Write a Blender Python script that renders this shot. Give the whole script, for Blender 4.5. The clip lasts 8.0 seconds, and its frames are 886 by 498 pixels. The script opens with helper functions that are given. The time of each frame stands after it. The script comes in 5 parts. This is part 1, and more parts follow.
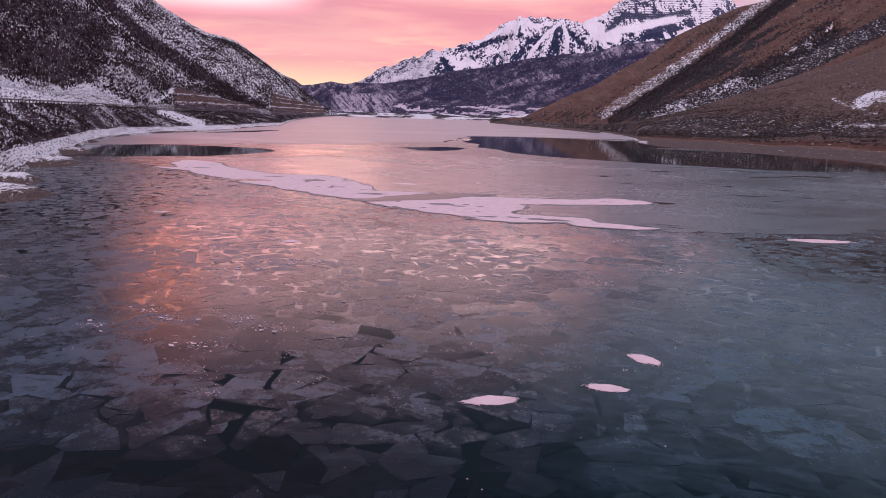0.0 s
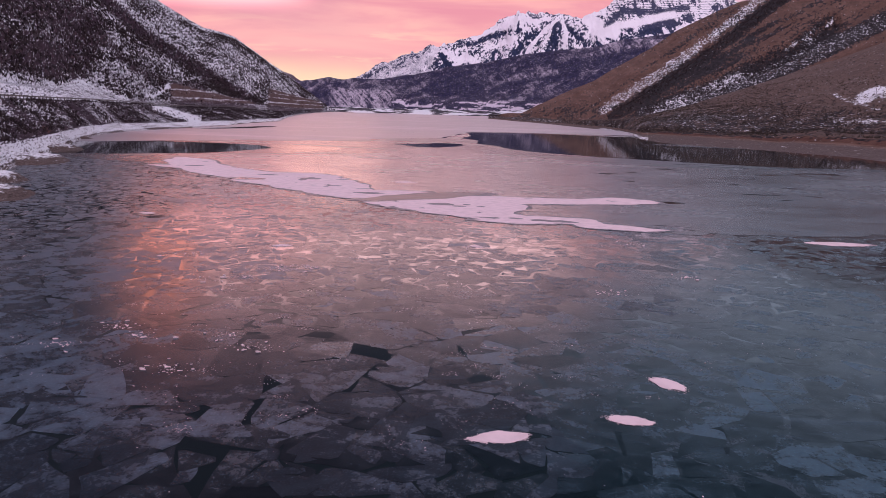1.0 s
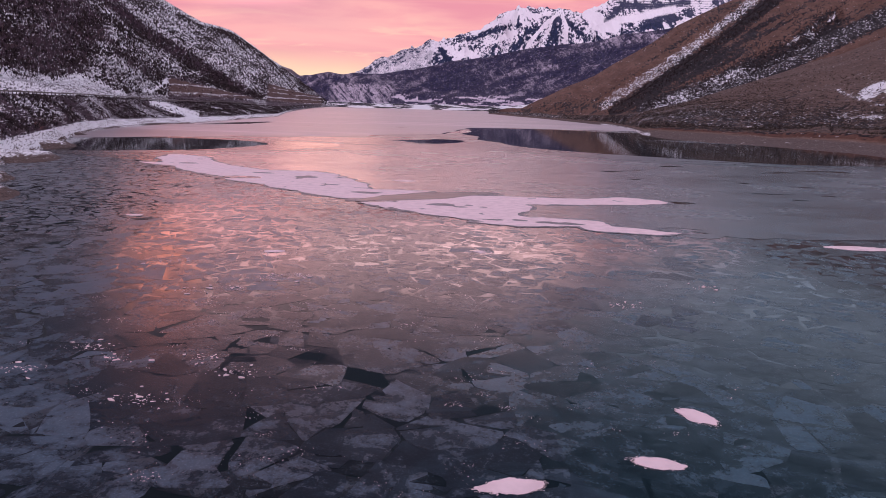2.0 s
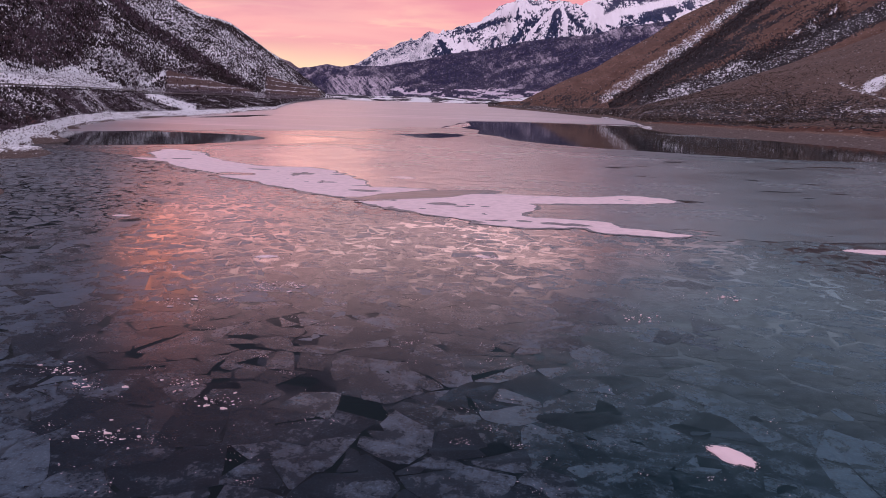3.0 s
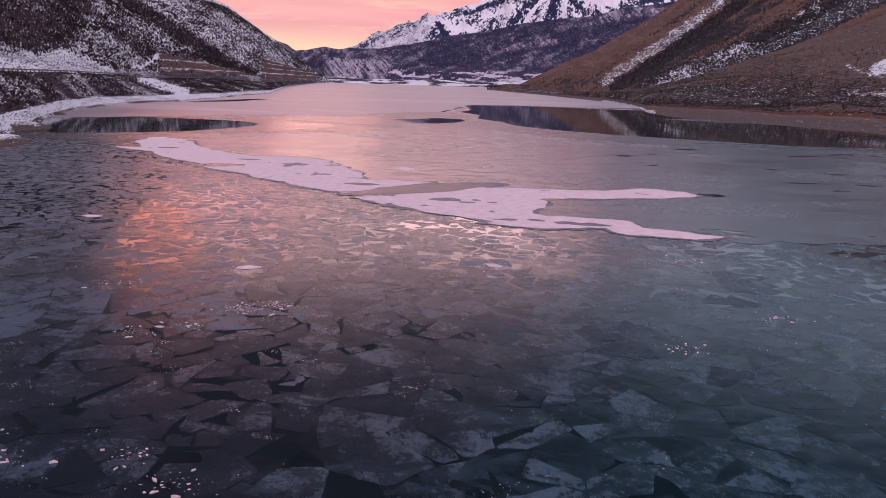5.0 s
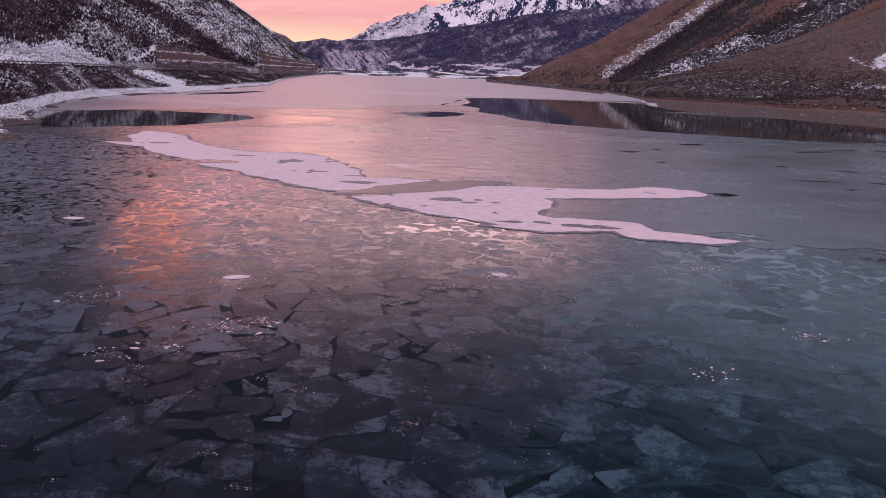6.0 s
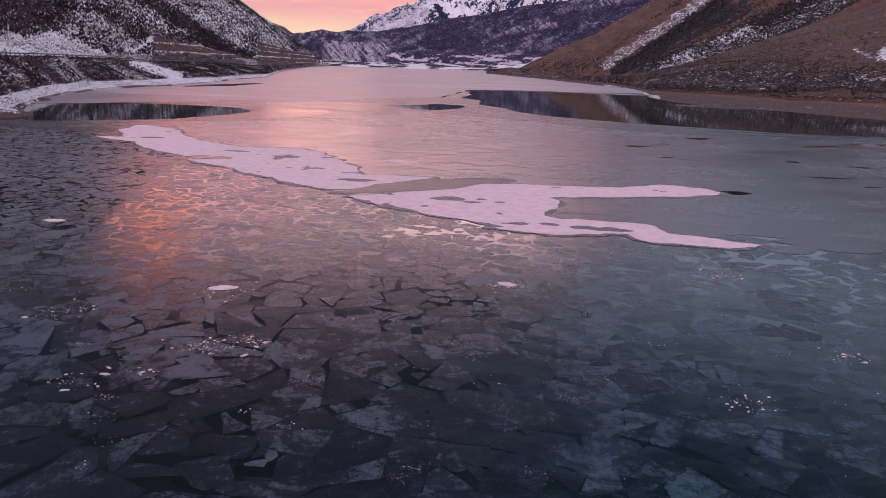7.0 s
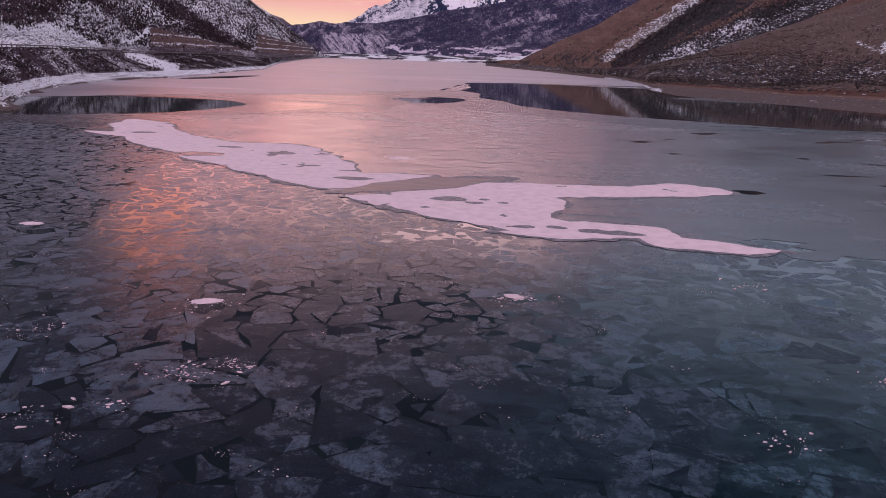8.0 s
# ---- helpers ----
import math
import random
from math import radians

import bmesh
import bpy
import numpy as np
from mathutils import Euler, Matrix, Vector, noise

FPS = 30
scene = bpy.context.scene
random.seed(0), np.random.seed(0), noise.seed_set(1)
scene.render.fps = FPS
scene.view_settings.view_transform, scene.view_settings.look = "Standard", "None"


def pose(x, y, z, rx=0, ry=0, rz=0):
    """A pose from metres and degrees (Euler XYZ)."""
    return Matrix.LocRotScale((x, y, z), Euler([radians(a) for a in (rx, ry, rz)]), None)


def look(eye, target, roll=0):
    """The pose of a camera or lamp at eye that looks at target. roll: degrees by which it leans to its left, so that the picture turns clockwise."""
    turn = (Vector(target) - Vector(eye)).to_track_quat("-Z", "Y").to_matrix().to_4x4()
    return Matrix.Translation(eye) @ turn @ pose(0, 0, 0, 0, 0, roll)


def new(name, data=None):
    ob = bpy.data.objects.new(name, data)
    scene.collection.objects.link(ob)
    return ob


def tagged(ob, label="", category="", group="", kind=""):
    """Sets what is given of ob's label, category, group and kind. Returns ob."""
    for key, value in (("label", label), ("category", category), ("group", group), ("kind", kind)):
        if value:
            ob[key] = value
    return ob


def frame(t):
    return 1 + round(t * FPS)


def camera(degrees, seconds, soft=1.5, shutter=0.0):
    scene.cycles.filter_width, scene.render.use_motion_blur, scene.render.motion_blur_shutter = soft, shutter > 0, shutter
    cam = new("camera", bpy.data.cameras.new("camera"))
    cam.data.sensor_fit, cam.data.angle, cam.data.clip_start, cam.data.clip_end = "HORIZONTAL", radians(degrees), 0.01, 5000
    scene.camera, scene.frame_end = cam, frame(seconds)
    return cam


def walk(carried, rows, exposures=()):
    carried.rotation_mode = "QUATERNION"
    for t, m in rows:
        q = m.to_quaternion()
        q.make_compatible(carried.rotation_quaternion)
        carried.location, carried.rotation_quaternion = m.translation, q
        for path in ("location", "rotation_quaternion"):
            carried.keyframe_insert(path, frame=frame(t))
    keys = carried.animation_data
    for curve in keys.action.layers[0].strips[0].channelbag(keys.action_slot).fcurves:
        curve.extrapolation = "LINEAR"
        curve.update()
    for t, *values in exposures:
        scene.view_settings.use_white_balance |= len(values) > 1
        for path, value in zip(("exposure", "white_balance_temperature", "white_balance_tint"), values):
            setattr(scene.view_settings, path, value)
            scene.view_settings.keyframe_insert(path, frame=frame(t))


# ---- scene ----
PATH = [
    (0, (0.959, 2.249, 8.368), (0.866, 4.208, 7.976), 1.7),
    (0.5, (0.837, 3.496, 8.396), (0.748, 5.454, 8.0), 1.9),
    (1, (0.729, 4.717, 8.427), (0.641, 6.673, 8.023), 1.7),
    (1.5, (0.622, 5.897, 8.482), (0.534, 7.852, 8.071), 1.7),
    (3, (0.237, 9.252, 8.803), (0.154, 11.202, 8.364), 1.8),
    (3.5, (0.079, 10.369, 8.856), (-0.003, 12.315, 8.404), 1.7),
    (4, (-0.1, 11.529, 8.911), (-0.18, 13.473, 8.449), 1.8),
    (4.5, (-0.257, 12.693, 8.954), (-0.335, 14.634, 8.48), 1.7),
    (6, (-0.639, 16.135, 9.196), (-0.711, 18.068, 8.688), 1.8),
    (6.5, (-0.771, 17.302, 9.244), (-0.842, 19.232, 8.725), 1.8),
    (7, (-0.888, 18.474, 9.289), (-0.958, 20.401, 8.758), 1.8),
    (7.5, (-1.003, 19.627, 9.338), (-1.071, 21.55, 8.796), 1.9),
    (8, (-1.12, 20.743, 9.369), (-1.186, 22.664, 8.817), 1.9),
]
cam = camera(67.1, 8.0, soft=0.5)
EXPOSURES = [(0, 0.0), (3.5, -0.03), (6.5, -0.10), (8, -0.16)]
walk(cam, [(t, look(eye, target, roll)) for t, eye, target, roll in PATH], EXPOSURES)


# ---- world, sun, exposure ----
def sun_direction(az, el):
    """Unit vector towards a compass turn from +y (to +x) and a height, in degrees."""
    a, e = radians(az), radians(el)
    return Vector((math.sin(a) * math.cos(e), math.cos(a) * math.cos(e), math.sin(e)))


class Nodes:
    """A short way to write node trees."""

    def __init__(self, tree):
        self.tree = tree
        tree.nodes.clear()

    def put(self, kind, inputs=(), operation="", attribute_name="", colours=False, use_clamp=False):
        n = self.tree.nodes.new(kind)
        if operation:
            n.operation = operation
        if attribute_name:
            n.attribute_name = attribute_name
        if colours:
            n.data_type = "RGBA"
        if use_clamp:
            n.use_clamp = True
        for key, v in dict(inputs).items():
            s = n.inputs[key]
            if isinstance(v, bpy.types.NodeSocket):
                self.tree.links.new(v, s)
            else:
                s.default_value = v
        return n

    def math(self, op, a, b=0.0, clamp=False):
        return self.put("ShaderNodeMath", {0: a, 1: b}, operation=op, use_clamp=clamp).outputs[0]

    def ramp(self, v, a, b, lo=0.0, hi=1.0, smooth=True):
        n = self.put("ShaderNodeMapRange", {"Value": v, "From Min": a, "From Max": b, "To Min": lo, "To Max": hi})
        n.interpolation_type = "SMOOTHSTEP" if smooth else "LINEAR"
        return n.outputs[0]

    def mix(self, f, a, b):
        n = self.put("ShaderNodeMix", colours=True)
        for i, v in ((0, f), (6, a), (7, b)):
            if isinstance(v, bpy.types.NodeSocket):
                self.tree.links.new(v, n.inputs[i])
            else:
                n.inputs[i].default_value = v if i == 0 else (*v, 1.0)
        return n.outputs[2]

    def noise(self, vec, scale, detail=3.0, rough=0.55, distort=0.0):
        return self.put("ShaderNodeTexNoise", {"Vector": vec, "Scale": scale, "Detail": detail, "Roughness": rough, "Distortion": distort}).outputs[0]

    def stretch(self, vec, s):
        return self.put("ShaderNodeMapping", {"Vector": vec, "Scale": s}).outputs[0]


world = bpy.data.worlds.new("dusk_sky")
scene.world = world
world.use_nodes = True
w = Nodes(world.node_tree)
wdir = w.put("ShaderNodeVectorMath", {0: w.put("ShaderNodeTexCoord").outputs["Generated"]}, operation="NORMALIZE").outputs[0]
wz = w.put("ShaderNodeSeparateXYZ", {0: wdir}).outputs[2]


def towards(az, el=0.0):
    return w.put("ShaderNodeVectorMath", {0: wdir, 1: sun_direction(az, el)}, operation="DOT_PRODUCT").outputs["Value"]


streak = w.noise(w.stretch(wdir, (2.2, 2.2, 15.0)), 1.6, 5.0, 0.55, 0.4)
broad = w.noise(w.stretch(wdir, (1.0, 1.0, 3.0)), 2.1, 3.0, 0.5)
ahead = w.ramp(towards(-5, 38), 0.35, 0.82)
# above the cloud the sky is clear and dusky, greyer in the west and bluer in the east
upper = w.mix(w.ramp(towards(90), -0.30, 0.35), (0.15, 0.125, 0.20), (0.068, 0.165, 0.27))
high = w.mix(ahead, (1.24, 1.06, 1.36), upper)
air = w.mix(w.ramp(wz, 0.05, 0.36), (0.92, 0.82, 1.02), high)
air = w.mix(w.math("MULTIPLY", w.ramp(towards(34, 15), 0.80, 0.97), w.ramp(wz, 0.52, 0.26)), air, (0.54, 0.64, 0.86))
# high cloud lit from below, pink round the place where the sun went down
cloud = w.mix(w.ramp(streak, 0.35, 0.68), (0.87, 0.335, 0.42), (1.06, 0.51, 0.50))
cloud = w.mix(w.ramp(broad, 0.52, 0.72, 0.0, 0.55), cloud, (0.74, 0.38, 0.46))
# mauve towards its upper fringe
cloud = w.mix(w.ramp(wz, 0.21, 0.31, 0.0, 0.9), cloud, (0.50, 0.38, 0.52))
reach = w.math("MULTIPLY", w.ramp(towards(-7), 0.80, 0.95), w.ramp(wz, 0.37, 0.20))
# it breaks up over the eastern shore
reach = w.math("MULTIPLY", reach, w.math("SUBTRACT", 1.0, w.math("MULTIPLY", w.ramp(wz, 0.16, 0.23), w.ramp(towards(90), 0.03, 0.34, 0.0, 0.7))))
sky = w.mix(reach, air, cloud)
# the brightest cloud stands higher, over the lake
bright = w.math("MULTIPLY", w.ramp(towards(-10, 13), 0.925, 0.993), w.math("MULTIPLY", w.ramp(wz, 0.15, 0.21), w.ramp(wz, 0.35, 0.20)))
sky = w.mix(bright, sky, (3.35, 2.10, 2.22))
# redder cloud west of it
west_edge = w.ramp(towards(-119.5), 0.035, -0.045)
glow = w.math("MULTIPLY", w.math("MULTIPLY", w.ramp(towards(-25.5, 15), 0.968, 0.992), west_edge), w.math("MULTIPLY", w.ramp(wz, 0.12, 0.165), w.ramp(wz, 0.275, 0.19)))
sky = w.mix(w.math("MULTIPLY", glow, 0.85), sky, (3.45, 1.52, 1.56))
# cream rifts low in the cloud
rift = w.math("MULTIPLY", w.ramp(w.noise(w.stretch(wdir, (2.0, 2.0, 13.0)), 3.1, 4.0, 0.6, 0.6), 0.50, 0.66), w.math("MULTIPLY", w.ramp(wz, 0.15, 0.07), w.ramp(towards(-13), 0.955, 0.992)))
sky = w.mix(w.math("MULTIPLY", rift, 0.65), sky, (1.10, 0.74, 0.56))
# the orange glow over the set sun, and the clear yellow slit under the cloud
ember = w.math("MULTIPLY", w.math("MULTIPLY", w.ramp(towards(-26.5, 13.0), 0.9965, 0.9994), west_edge), w.ramp(wz, 0.13, 0.18))
sky = w.mix(w.math("MULTIPLY", ember, 0.75), sky, (3.7, 1.12, 0.80))
slit = w.math("MULTIPLY", w.ramp(towards(-15.0), 0.983, 0.997), w.ramp(w.math("ADD", wz, w.math("MULTIPLY", streak, 0.05)), 0.112, 0.05))
sky = w.mix(slit, sky, (1.12, 0.79, 0.54))
w.put("ShaderNodeOutputWorld", {0: w.put("ShaderNodeBackground", {0: sky, 1: 1.0}).outputs[0]})

sun = new("sun", bpy.data.lights.new("sun", "SUN"))
sun.data.energy, sun.data.angle, sun.data.color = 0.03, radians(10), (1.0, 0.5, 0.4)
sun.matrix_world = look(sun_direction(-12.5, 3.5) * 50, (0, 0, 0))
scene.view_settings.exposure = 0.0


# ---- materials ----
def material(name):
    m = bpy.data.materials.new(name)
    m.use_nodes = True
    return m, Nodes(m.node_tree)


def finish(n, colour, rough, bump=None, strength=0.3, distance=0.05, ior=1.45, spec=0.5, sheen=0.0):
    inputs = {"Base Color": colour if isinstance(colour, bpy.types.NodeSocket) else (*colour, 1.0), "Roughness": rough, "IOR": ior, "Specular IOR Level": spec, "Sheen Weight": sheen, "Sheen Roughness": 0.35, "Sheen Tint": (0.80, 0.90, 1.0, 1.0)}
    if bump is not None:
        inputs["Normal"] = n.put("ShaderNodeBump", {"Height": bump, "Strength": strength, "Distance": distance}).outputs[0]
    s = n.put("ShaderNodeBsdfPrincipled", inputs)
    n.put("ShaderNodeOutputMaterial", {0: s.outputs[0]})
    return s


def place(n):
    return n.put("ShaderNodeNewGeometry").outputs["Position"]


def mask(n, name):
    return n.put("ShaderNodeAttribute", attribute_name=name).outputs["Fac"]


def land_material(name, soil_a, soil_b, scrub, red, snow, grain, upright=1.0, soft=0.08, deep=1.0, tufts=1.0, calm=1.0):
    """Soil, scrub, red earth and broken snow, by the masks of the mesh and noise of that grain (1/m)."""
    m, n = material(name)
    p = n.put("ShaderNodeAttribute", attribute_name="skin").outputs["Vector"]
    fine = n.noise(n.stretch(p, (1, deep, upright)), grain, 2.5, 0.65)
    mid = n.noise(p, grain * 0.17, 4.0, 0.6)
    tiny = n.noise(p, grain * 3.1, 3.0, 0.6)
    c = n.mix(n.ramp(mid, 0.3, 0.7), soil_a, soil_b)
    c = n.mix(n.ramp(tiny, 0.3, 0.75, 0.0, 0.5), c, tuple(v * 0.55 for v in soil_a))
    tuft = n.noise(n.stretch(p, (0.8, 0.8 * deep, upright)), grain * 0.8, 4.0, 0.8)
    c = n.mix(n.ramp(tuft, 0.50, 0.64, 0.0, 0.75 * tufts), c, tuple(v * 0.42 for v in soil_a))
    c = n.mix(mask(n, "red"), c, n.mix(n.ramp(fine, 0.35, 0.65), red, tuple(v * 0.6 for v in red)))
    c = n.mix(mask(n, "gravel"), c, n.mix(n.ramp(tiny, 0.35, 0.65), (0.060, 0.042, 0.038), (0.150, 0.110, 0.100)))
    level = n.math("ADD", n.math("MULTIPLY", fine, 0.65), n.math("MULTIPLY", mid, 0.35))
    lo = n.math("SUBTRACT", n.math("SUBTRACT", 1.0, mask(n, "scrub")), soft)
    span = n.put("ShaderNodeMapRange", {"Value": n.ramp(level, 0.30, 0.70, 0.0, 1.0, False), "From Min": lo, "From Max": n.math("ADD", lo, 2 * soft)}).outputs[0]
    bush = n.mix(n.ramp(tuft, 0.38, 0.62), tuple(v * (1 + 1.3 * tufts) for v in scrub), tuple(v * (1 - 0.55 * tufts) for v in scrub))
    c = n.mix(span, c, bush)
    level2 = n.math("ADD", n.math("MULTIPLY", n.noise(n.stretch(p, (1.1, 1.1 * deep, upright)), grain * 1.3, 2.5, 0.65), 0.72), n.math("MULTIPLY", n.noise(p, grain * 0.28, 3.0), 0.28))
    lo2 = n.math("SUBTRACT", n.math("SUBTRACT", 1.0, mask(n, "snow")), soft)
    cover = n.put("ShaderNodeMapRange", {"Value": n.ramp(level2, 0.30, 0.70, 0.5 - 0.5 * calm, 0.5 + 0.5 * calm, False), "From Min": lo2, "From Max": n.math("ADD", lo2, 2 * soft)}).outputs[0]
    c = n.mix(cover, c, n.mix(n.ramp(tiny, 0.3, 0.8), snow, tuple(v * 0.86 for v in snow)))
    finish(n, c, 0.92, level, 0.6, 0.5 / grain, spec=0.15)
    return m


SNOW = (0.80, 0.79, 0.82)
mat_hill_west = land_material("snowy_scrub_slope", (0.056, 0.038, 0.050), (0.094, 0.066, 0.080), (0.026, 0.014, 0.020), (0.122, 0.052, 0.046), SNOW, 0.60, 0.62, 0.17, 0.6)
mat_hill_east = land_material("dry_grass_slope", (0.114, 0.070, 0.055), (0.240, 0.147, 0.112), (0.020, 0.016, 0.018), (0.120, 0.050, 0.037), SNOW, 0.40, 1.0, 0.12, 0.6, 0.6)
# blue distance haze is put into these foothill and peak colours
mat_foothill = land_material("hazy_wooded_foothill", (0.032, 0.027, 0.058), (0.060, 0.049, 0.086), (0.020, 0.018, 0.044), (0.15, 0.09, 0.09), (0.64, 0.54, 0.62), 0.16, 0.6, 0.32, tufts=0.5, calm=0.42)
mat_peak = land_material("hazy_snow_and_rock", (0.05, 0.055, 0.10), (0.085, 0.085, 0.14), (0.022, 0.028, 0.062), (0.15, 0.10, 0.10), (0.90, 0.83, 0.87), 0.12, 0.7, 0.24, tufts=0.4, calm=0.65)
mat_valley = land_material("valley_fields", (0.10, 0.08, 0.085), (0.16, 0.12, 0.12), (0.03, 0.028, 0.035), (0.16, 0.08, 0.06), SNOW, 0.06, 1.0)

mat_bed, n = material("lake_bed")
finish(n, n.mix(n.ramp(n.noise(place(n), 0.2), 0.3, 0.7), (0.05, 0.045, 0.04), (0.09, 0.08, 0.07)), 0.9)

mat_water, n = material("open_water")
p = place(n)
finish(n, n.mix(n.ramp(n.noise(p, 0.05), 0.3, 0.7), (0.006, 0.010, 0.012), (0.010, 0.018, 0.020)), 0.05,
       n.noise(n.stretch(p, (1, 2.5, 1)), 0.9, 2.0), 0.05, 0.02, ior=1.33, spec=0.12)


def ice_material(name, low, high, rough_lo, rough_hi, scale, bump, distance, ior=1.31, wide=(1, 1, 1), random_tone=0.0, mist=0.0, far_pale=0.0, sheen=0.0, spec=0.5, milky=False, ripple=0.0, edge=1.0, awash=0.1, gamma=1.7):
    """Ice with frost at two scales, specks of trapped air, and, where asked, drifting milky patches and a paler tone up
    the lake.
    """
    m, n = material(name)
    p = place(n)
    frost = n.noise(n.stretch(p, wide), scale, 6.0, 0.66, 0.8)
    cloudy = n.noise(n.stretch(p, wide), scale * 0.24, 5.0, 0.62, 1.2)
    speck = n.noise(p, max(scale * 9.0, 12.0), 4.0, 0.72)
    f = n.math("ADD", n.math("MULTIPLY", n.ramp(frost, 0.27, 0.73), 0.5), n.math("MULTIPLY", n.ramp(cloudy, 0.33, 0.67), 0.5))
    if random_tone:
        r = n.put("ShaderNodeObjectInfo").outputs["Random"]
        i = n.put("ShaderNodeNewGeometry").outputs["Random Per Island"]
        both = n.math("FRACT", n.math("ADD", r, i))
        f = n.math("ADD", f, n.math("MULTIPLY", n.math("SUBTRACT", both, 0.5), random_tone), True)
        # clouds in the ice that run on from plate to plate
        f = n.math("MULTIPLY", f, n.ramp(n.noise(n.stretch(p, (0.8, 1.1, 1.0)), 0.75, 5.0, 0.62, 1.4), 0.36, 0.64, 0.30, 1.40))
        # scuffs
        f = n.math("MULTIPLY", f, n.ramp(n.noise(n.stretch(p, (1.0, 0.6, 1.0)), 5.5, 5.0, 0.72, 0.5), 0.34, 0.66, 0.62, 1.25))
        f = n.math("MULTIPLY", f, n.ramp(n.noise(p, 2.3, 6.0, 0.7, 1.6), 0.36, 0.62, 0.55, 1.2))
        # frost gathers in the middle of a plate and thins out raggedly to its rim
        middle = n.math("ADD", mask(n, "core"), n.math("MULTIPLY", n.math("SUBTRACT", n.noise(p, 1.4, 5.0, 0.65), 0.5), 1.6))
        f = n.math("MULTIPLY", f, n.ramp(middle, -0.1, 0.8, edge, 1.12))
        # paler towards the western shore
        f = n.math("MULTIPLY", f, n.ramp(n.put("ShaderNodeSeparateXYZ", {0: p}).outputs[0], -16.0, -2.0, 1.9, 1.0))
        # stretches where the ice lies awash and dark
        f = n.math("MULTIPLY", f, n.ramp(n.noise(p, 0.16, 4.0, 0.6, 0.8), 0.36, 0.58, awash, 1.2))
        # the tone falls from the southern plates to those up the lake
        f = n.math("MULTIPLY", f, n.ramp(n.math("ADD", n.put("ShaderNodeSeparateXYZ", {0: p}).outputs[1], n.math("MULTIPLY", n.noise(p, 0.2, 3.0), 6.0)), 29.0, 38.0, 1.1, 0.78))
        # sunken plates under clear water at the southern end
        south = n.math("ADD", n.put("ShaderNodeSeparateXYZ", {0: p}).outputs[1], n.math("MULTIPLY", n.math("SUBTRACT", n.noise(p, 0.35, 3.0), 0.5), 7.0))
        f = n.math("MULTIPLY", f, n.ramp(south, 16.5, 21.0, 0.10, 1.0))
        # a low stretch where the plates lie under a film of water
        low_lying = n.put("ShaderNodeVectorMath", {0: n.stretch(p, (0.8, 1.0, 1.0)), 1: (-5.2, 27.3, 0.0)}, operation="DISTANCE").outputs["Value"]
        inshore = n.put("ShaderNodeVectorMath", {0: n.stretch(p, (0.8, 1.0, 1.0)), 1: (-8.6, 31.2, 0.0)}, operation="DISTANCE").outputs["Value"]
        low_lying = n.math("MINIMUM", low_lying, inshore)
        f = n.math("MULTIPLY", f, n.ramp(n.math("ADD", low_lying, n.math("MULTIPLY", n.math("SUBTRACT", n.noise(p, 0.5, 5.0, 0.6), 0.5), 9.0)), 1.5, 6.0, 0.35, 1.0))
    c = n.mix(n.math("POWER", f, gamma), low, high)
    c = n.mix(n.math("MULTIPLY", n.ramp(speck, 0.50, 0.74, 0.0, 0.65), n.ramp(f, 0.0, 0.8, 0.12, 1.0)), c, tuple(min(2.6 * v + 0.01, 0.7) for v in high))
    if random_tone:
        # white flecks and scratches, thick on some plates and missing on others
        spots = n.ramp(n.noise(p, 17.0, 4.0, 0.7), 0.60, 0.72)
        scratch = n.ramp(n.noise(n.stretch(p, (9.0, 1.6, 1.0)), 2.2, 3.0, 0.6, 1.0), 0.62, 0.74, 0.0, 0.5)
        where = n.math("MULTIPLY", n.ramp(n.noise(p, 0.55, 4.0, 0.6, 0.6), 0.47, 0.66), n.math("MULTIPLY", n.ramp(both, 0.2, 1.0, 0.25, 1.0), n.ramp(f, 0.05, 0.6, 0.15, 1.0)))
        c = n.mix(n.math("MULTIPLY", n.math("MAXIMUM", spots, scratch), n.math("MULTIPLY", where, 0.6)), c, (0.30, 0.33, 0.37))
    if random_tone:
        # pale grey mixed into the plates under the western shore
        west_grey = n.math("MULTIPLY", n.ramp(n.put("ShaderNodeSeparateXYZ", {0: p}).outputs[0], -13.0, -30.0, 0.0, 0.45), n.ramp(frost, 0.35, 0.6, 0.3, 1.0))
        c = n.mix(west_grey, c, (0.15, 0.135, 0.145))
    if mist and milky:
        east = n.put("ShaderNodeSeparateXYZ", {0: p}).outputs[0]
        mist = n.ramp(east, -6.0, 4.0, 0.12 * mist, mist)
    if mist:
        veil = n.noise(n.stretch(p, (0.7, 1.3, 1.0)), 0.42, 6.0, 0.62, 1.8)
        c = n.mix(n.ramp(veil, 0.44, 0.72, 0.0, mist), c, (0.064, 0.104, 0.138))
    # brightness of low-angle reflection up the lake, mixed into the colour
    if far_pale:
        up = n.ramp(n.put("ShaderNodeSeparateXYZ", {0: p}).outputs[1], 34.0, 76.0, 0.0, far_pale)
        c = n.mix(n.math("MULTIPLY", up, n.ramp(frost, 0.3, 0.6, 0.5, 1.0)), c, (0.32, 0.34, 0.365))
    rough = n.ramp(f, 0.0, 1.0, rough_lo, rough_hi, False)
    if random_tone:
        smoke = n.noise(n.stretch(p, (0.8, 1.2, 1.0)), 1.05, 6.0, 0.64, 2.2)
        spec = n.math("MULTIPLY", n.ramp(smoke, 0.34, 0.66, 0.60 * spec, 1.25 * spec), n.ramp(both, 0.0, 1.0, 0.62, 1.32))
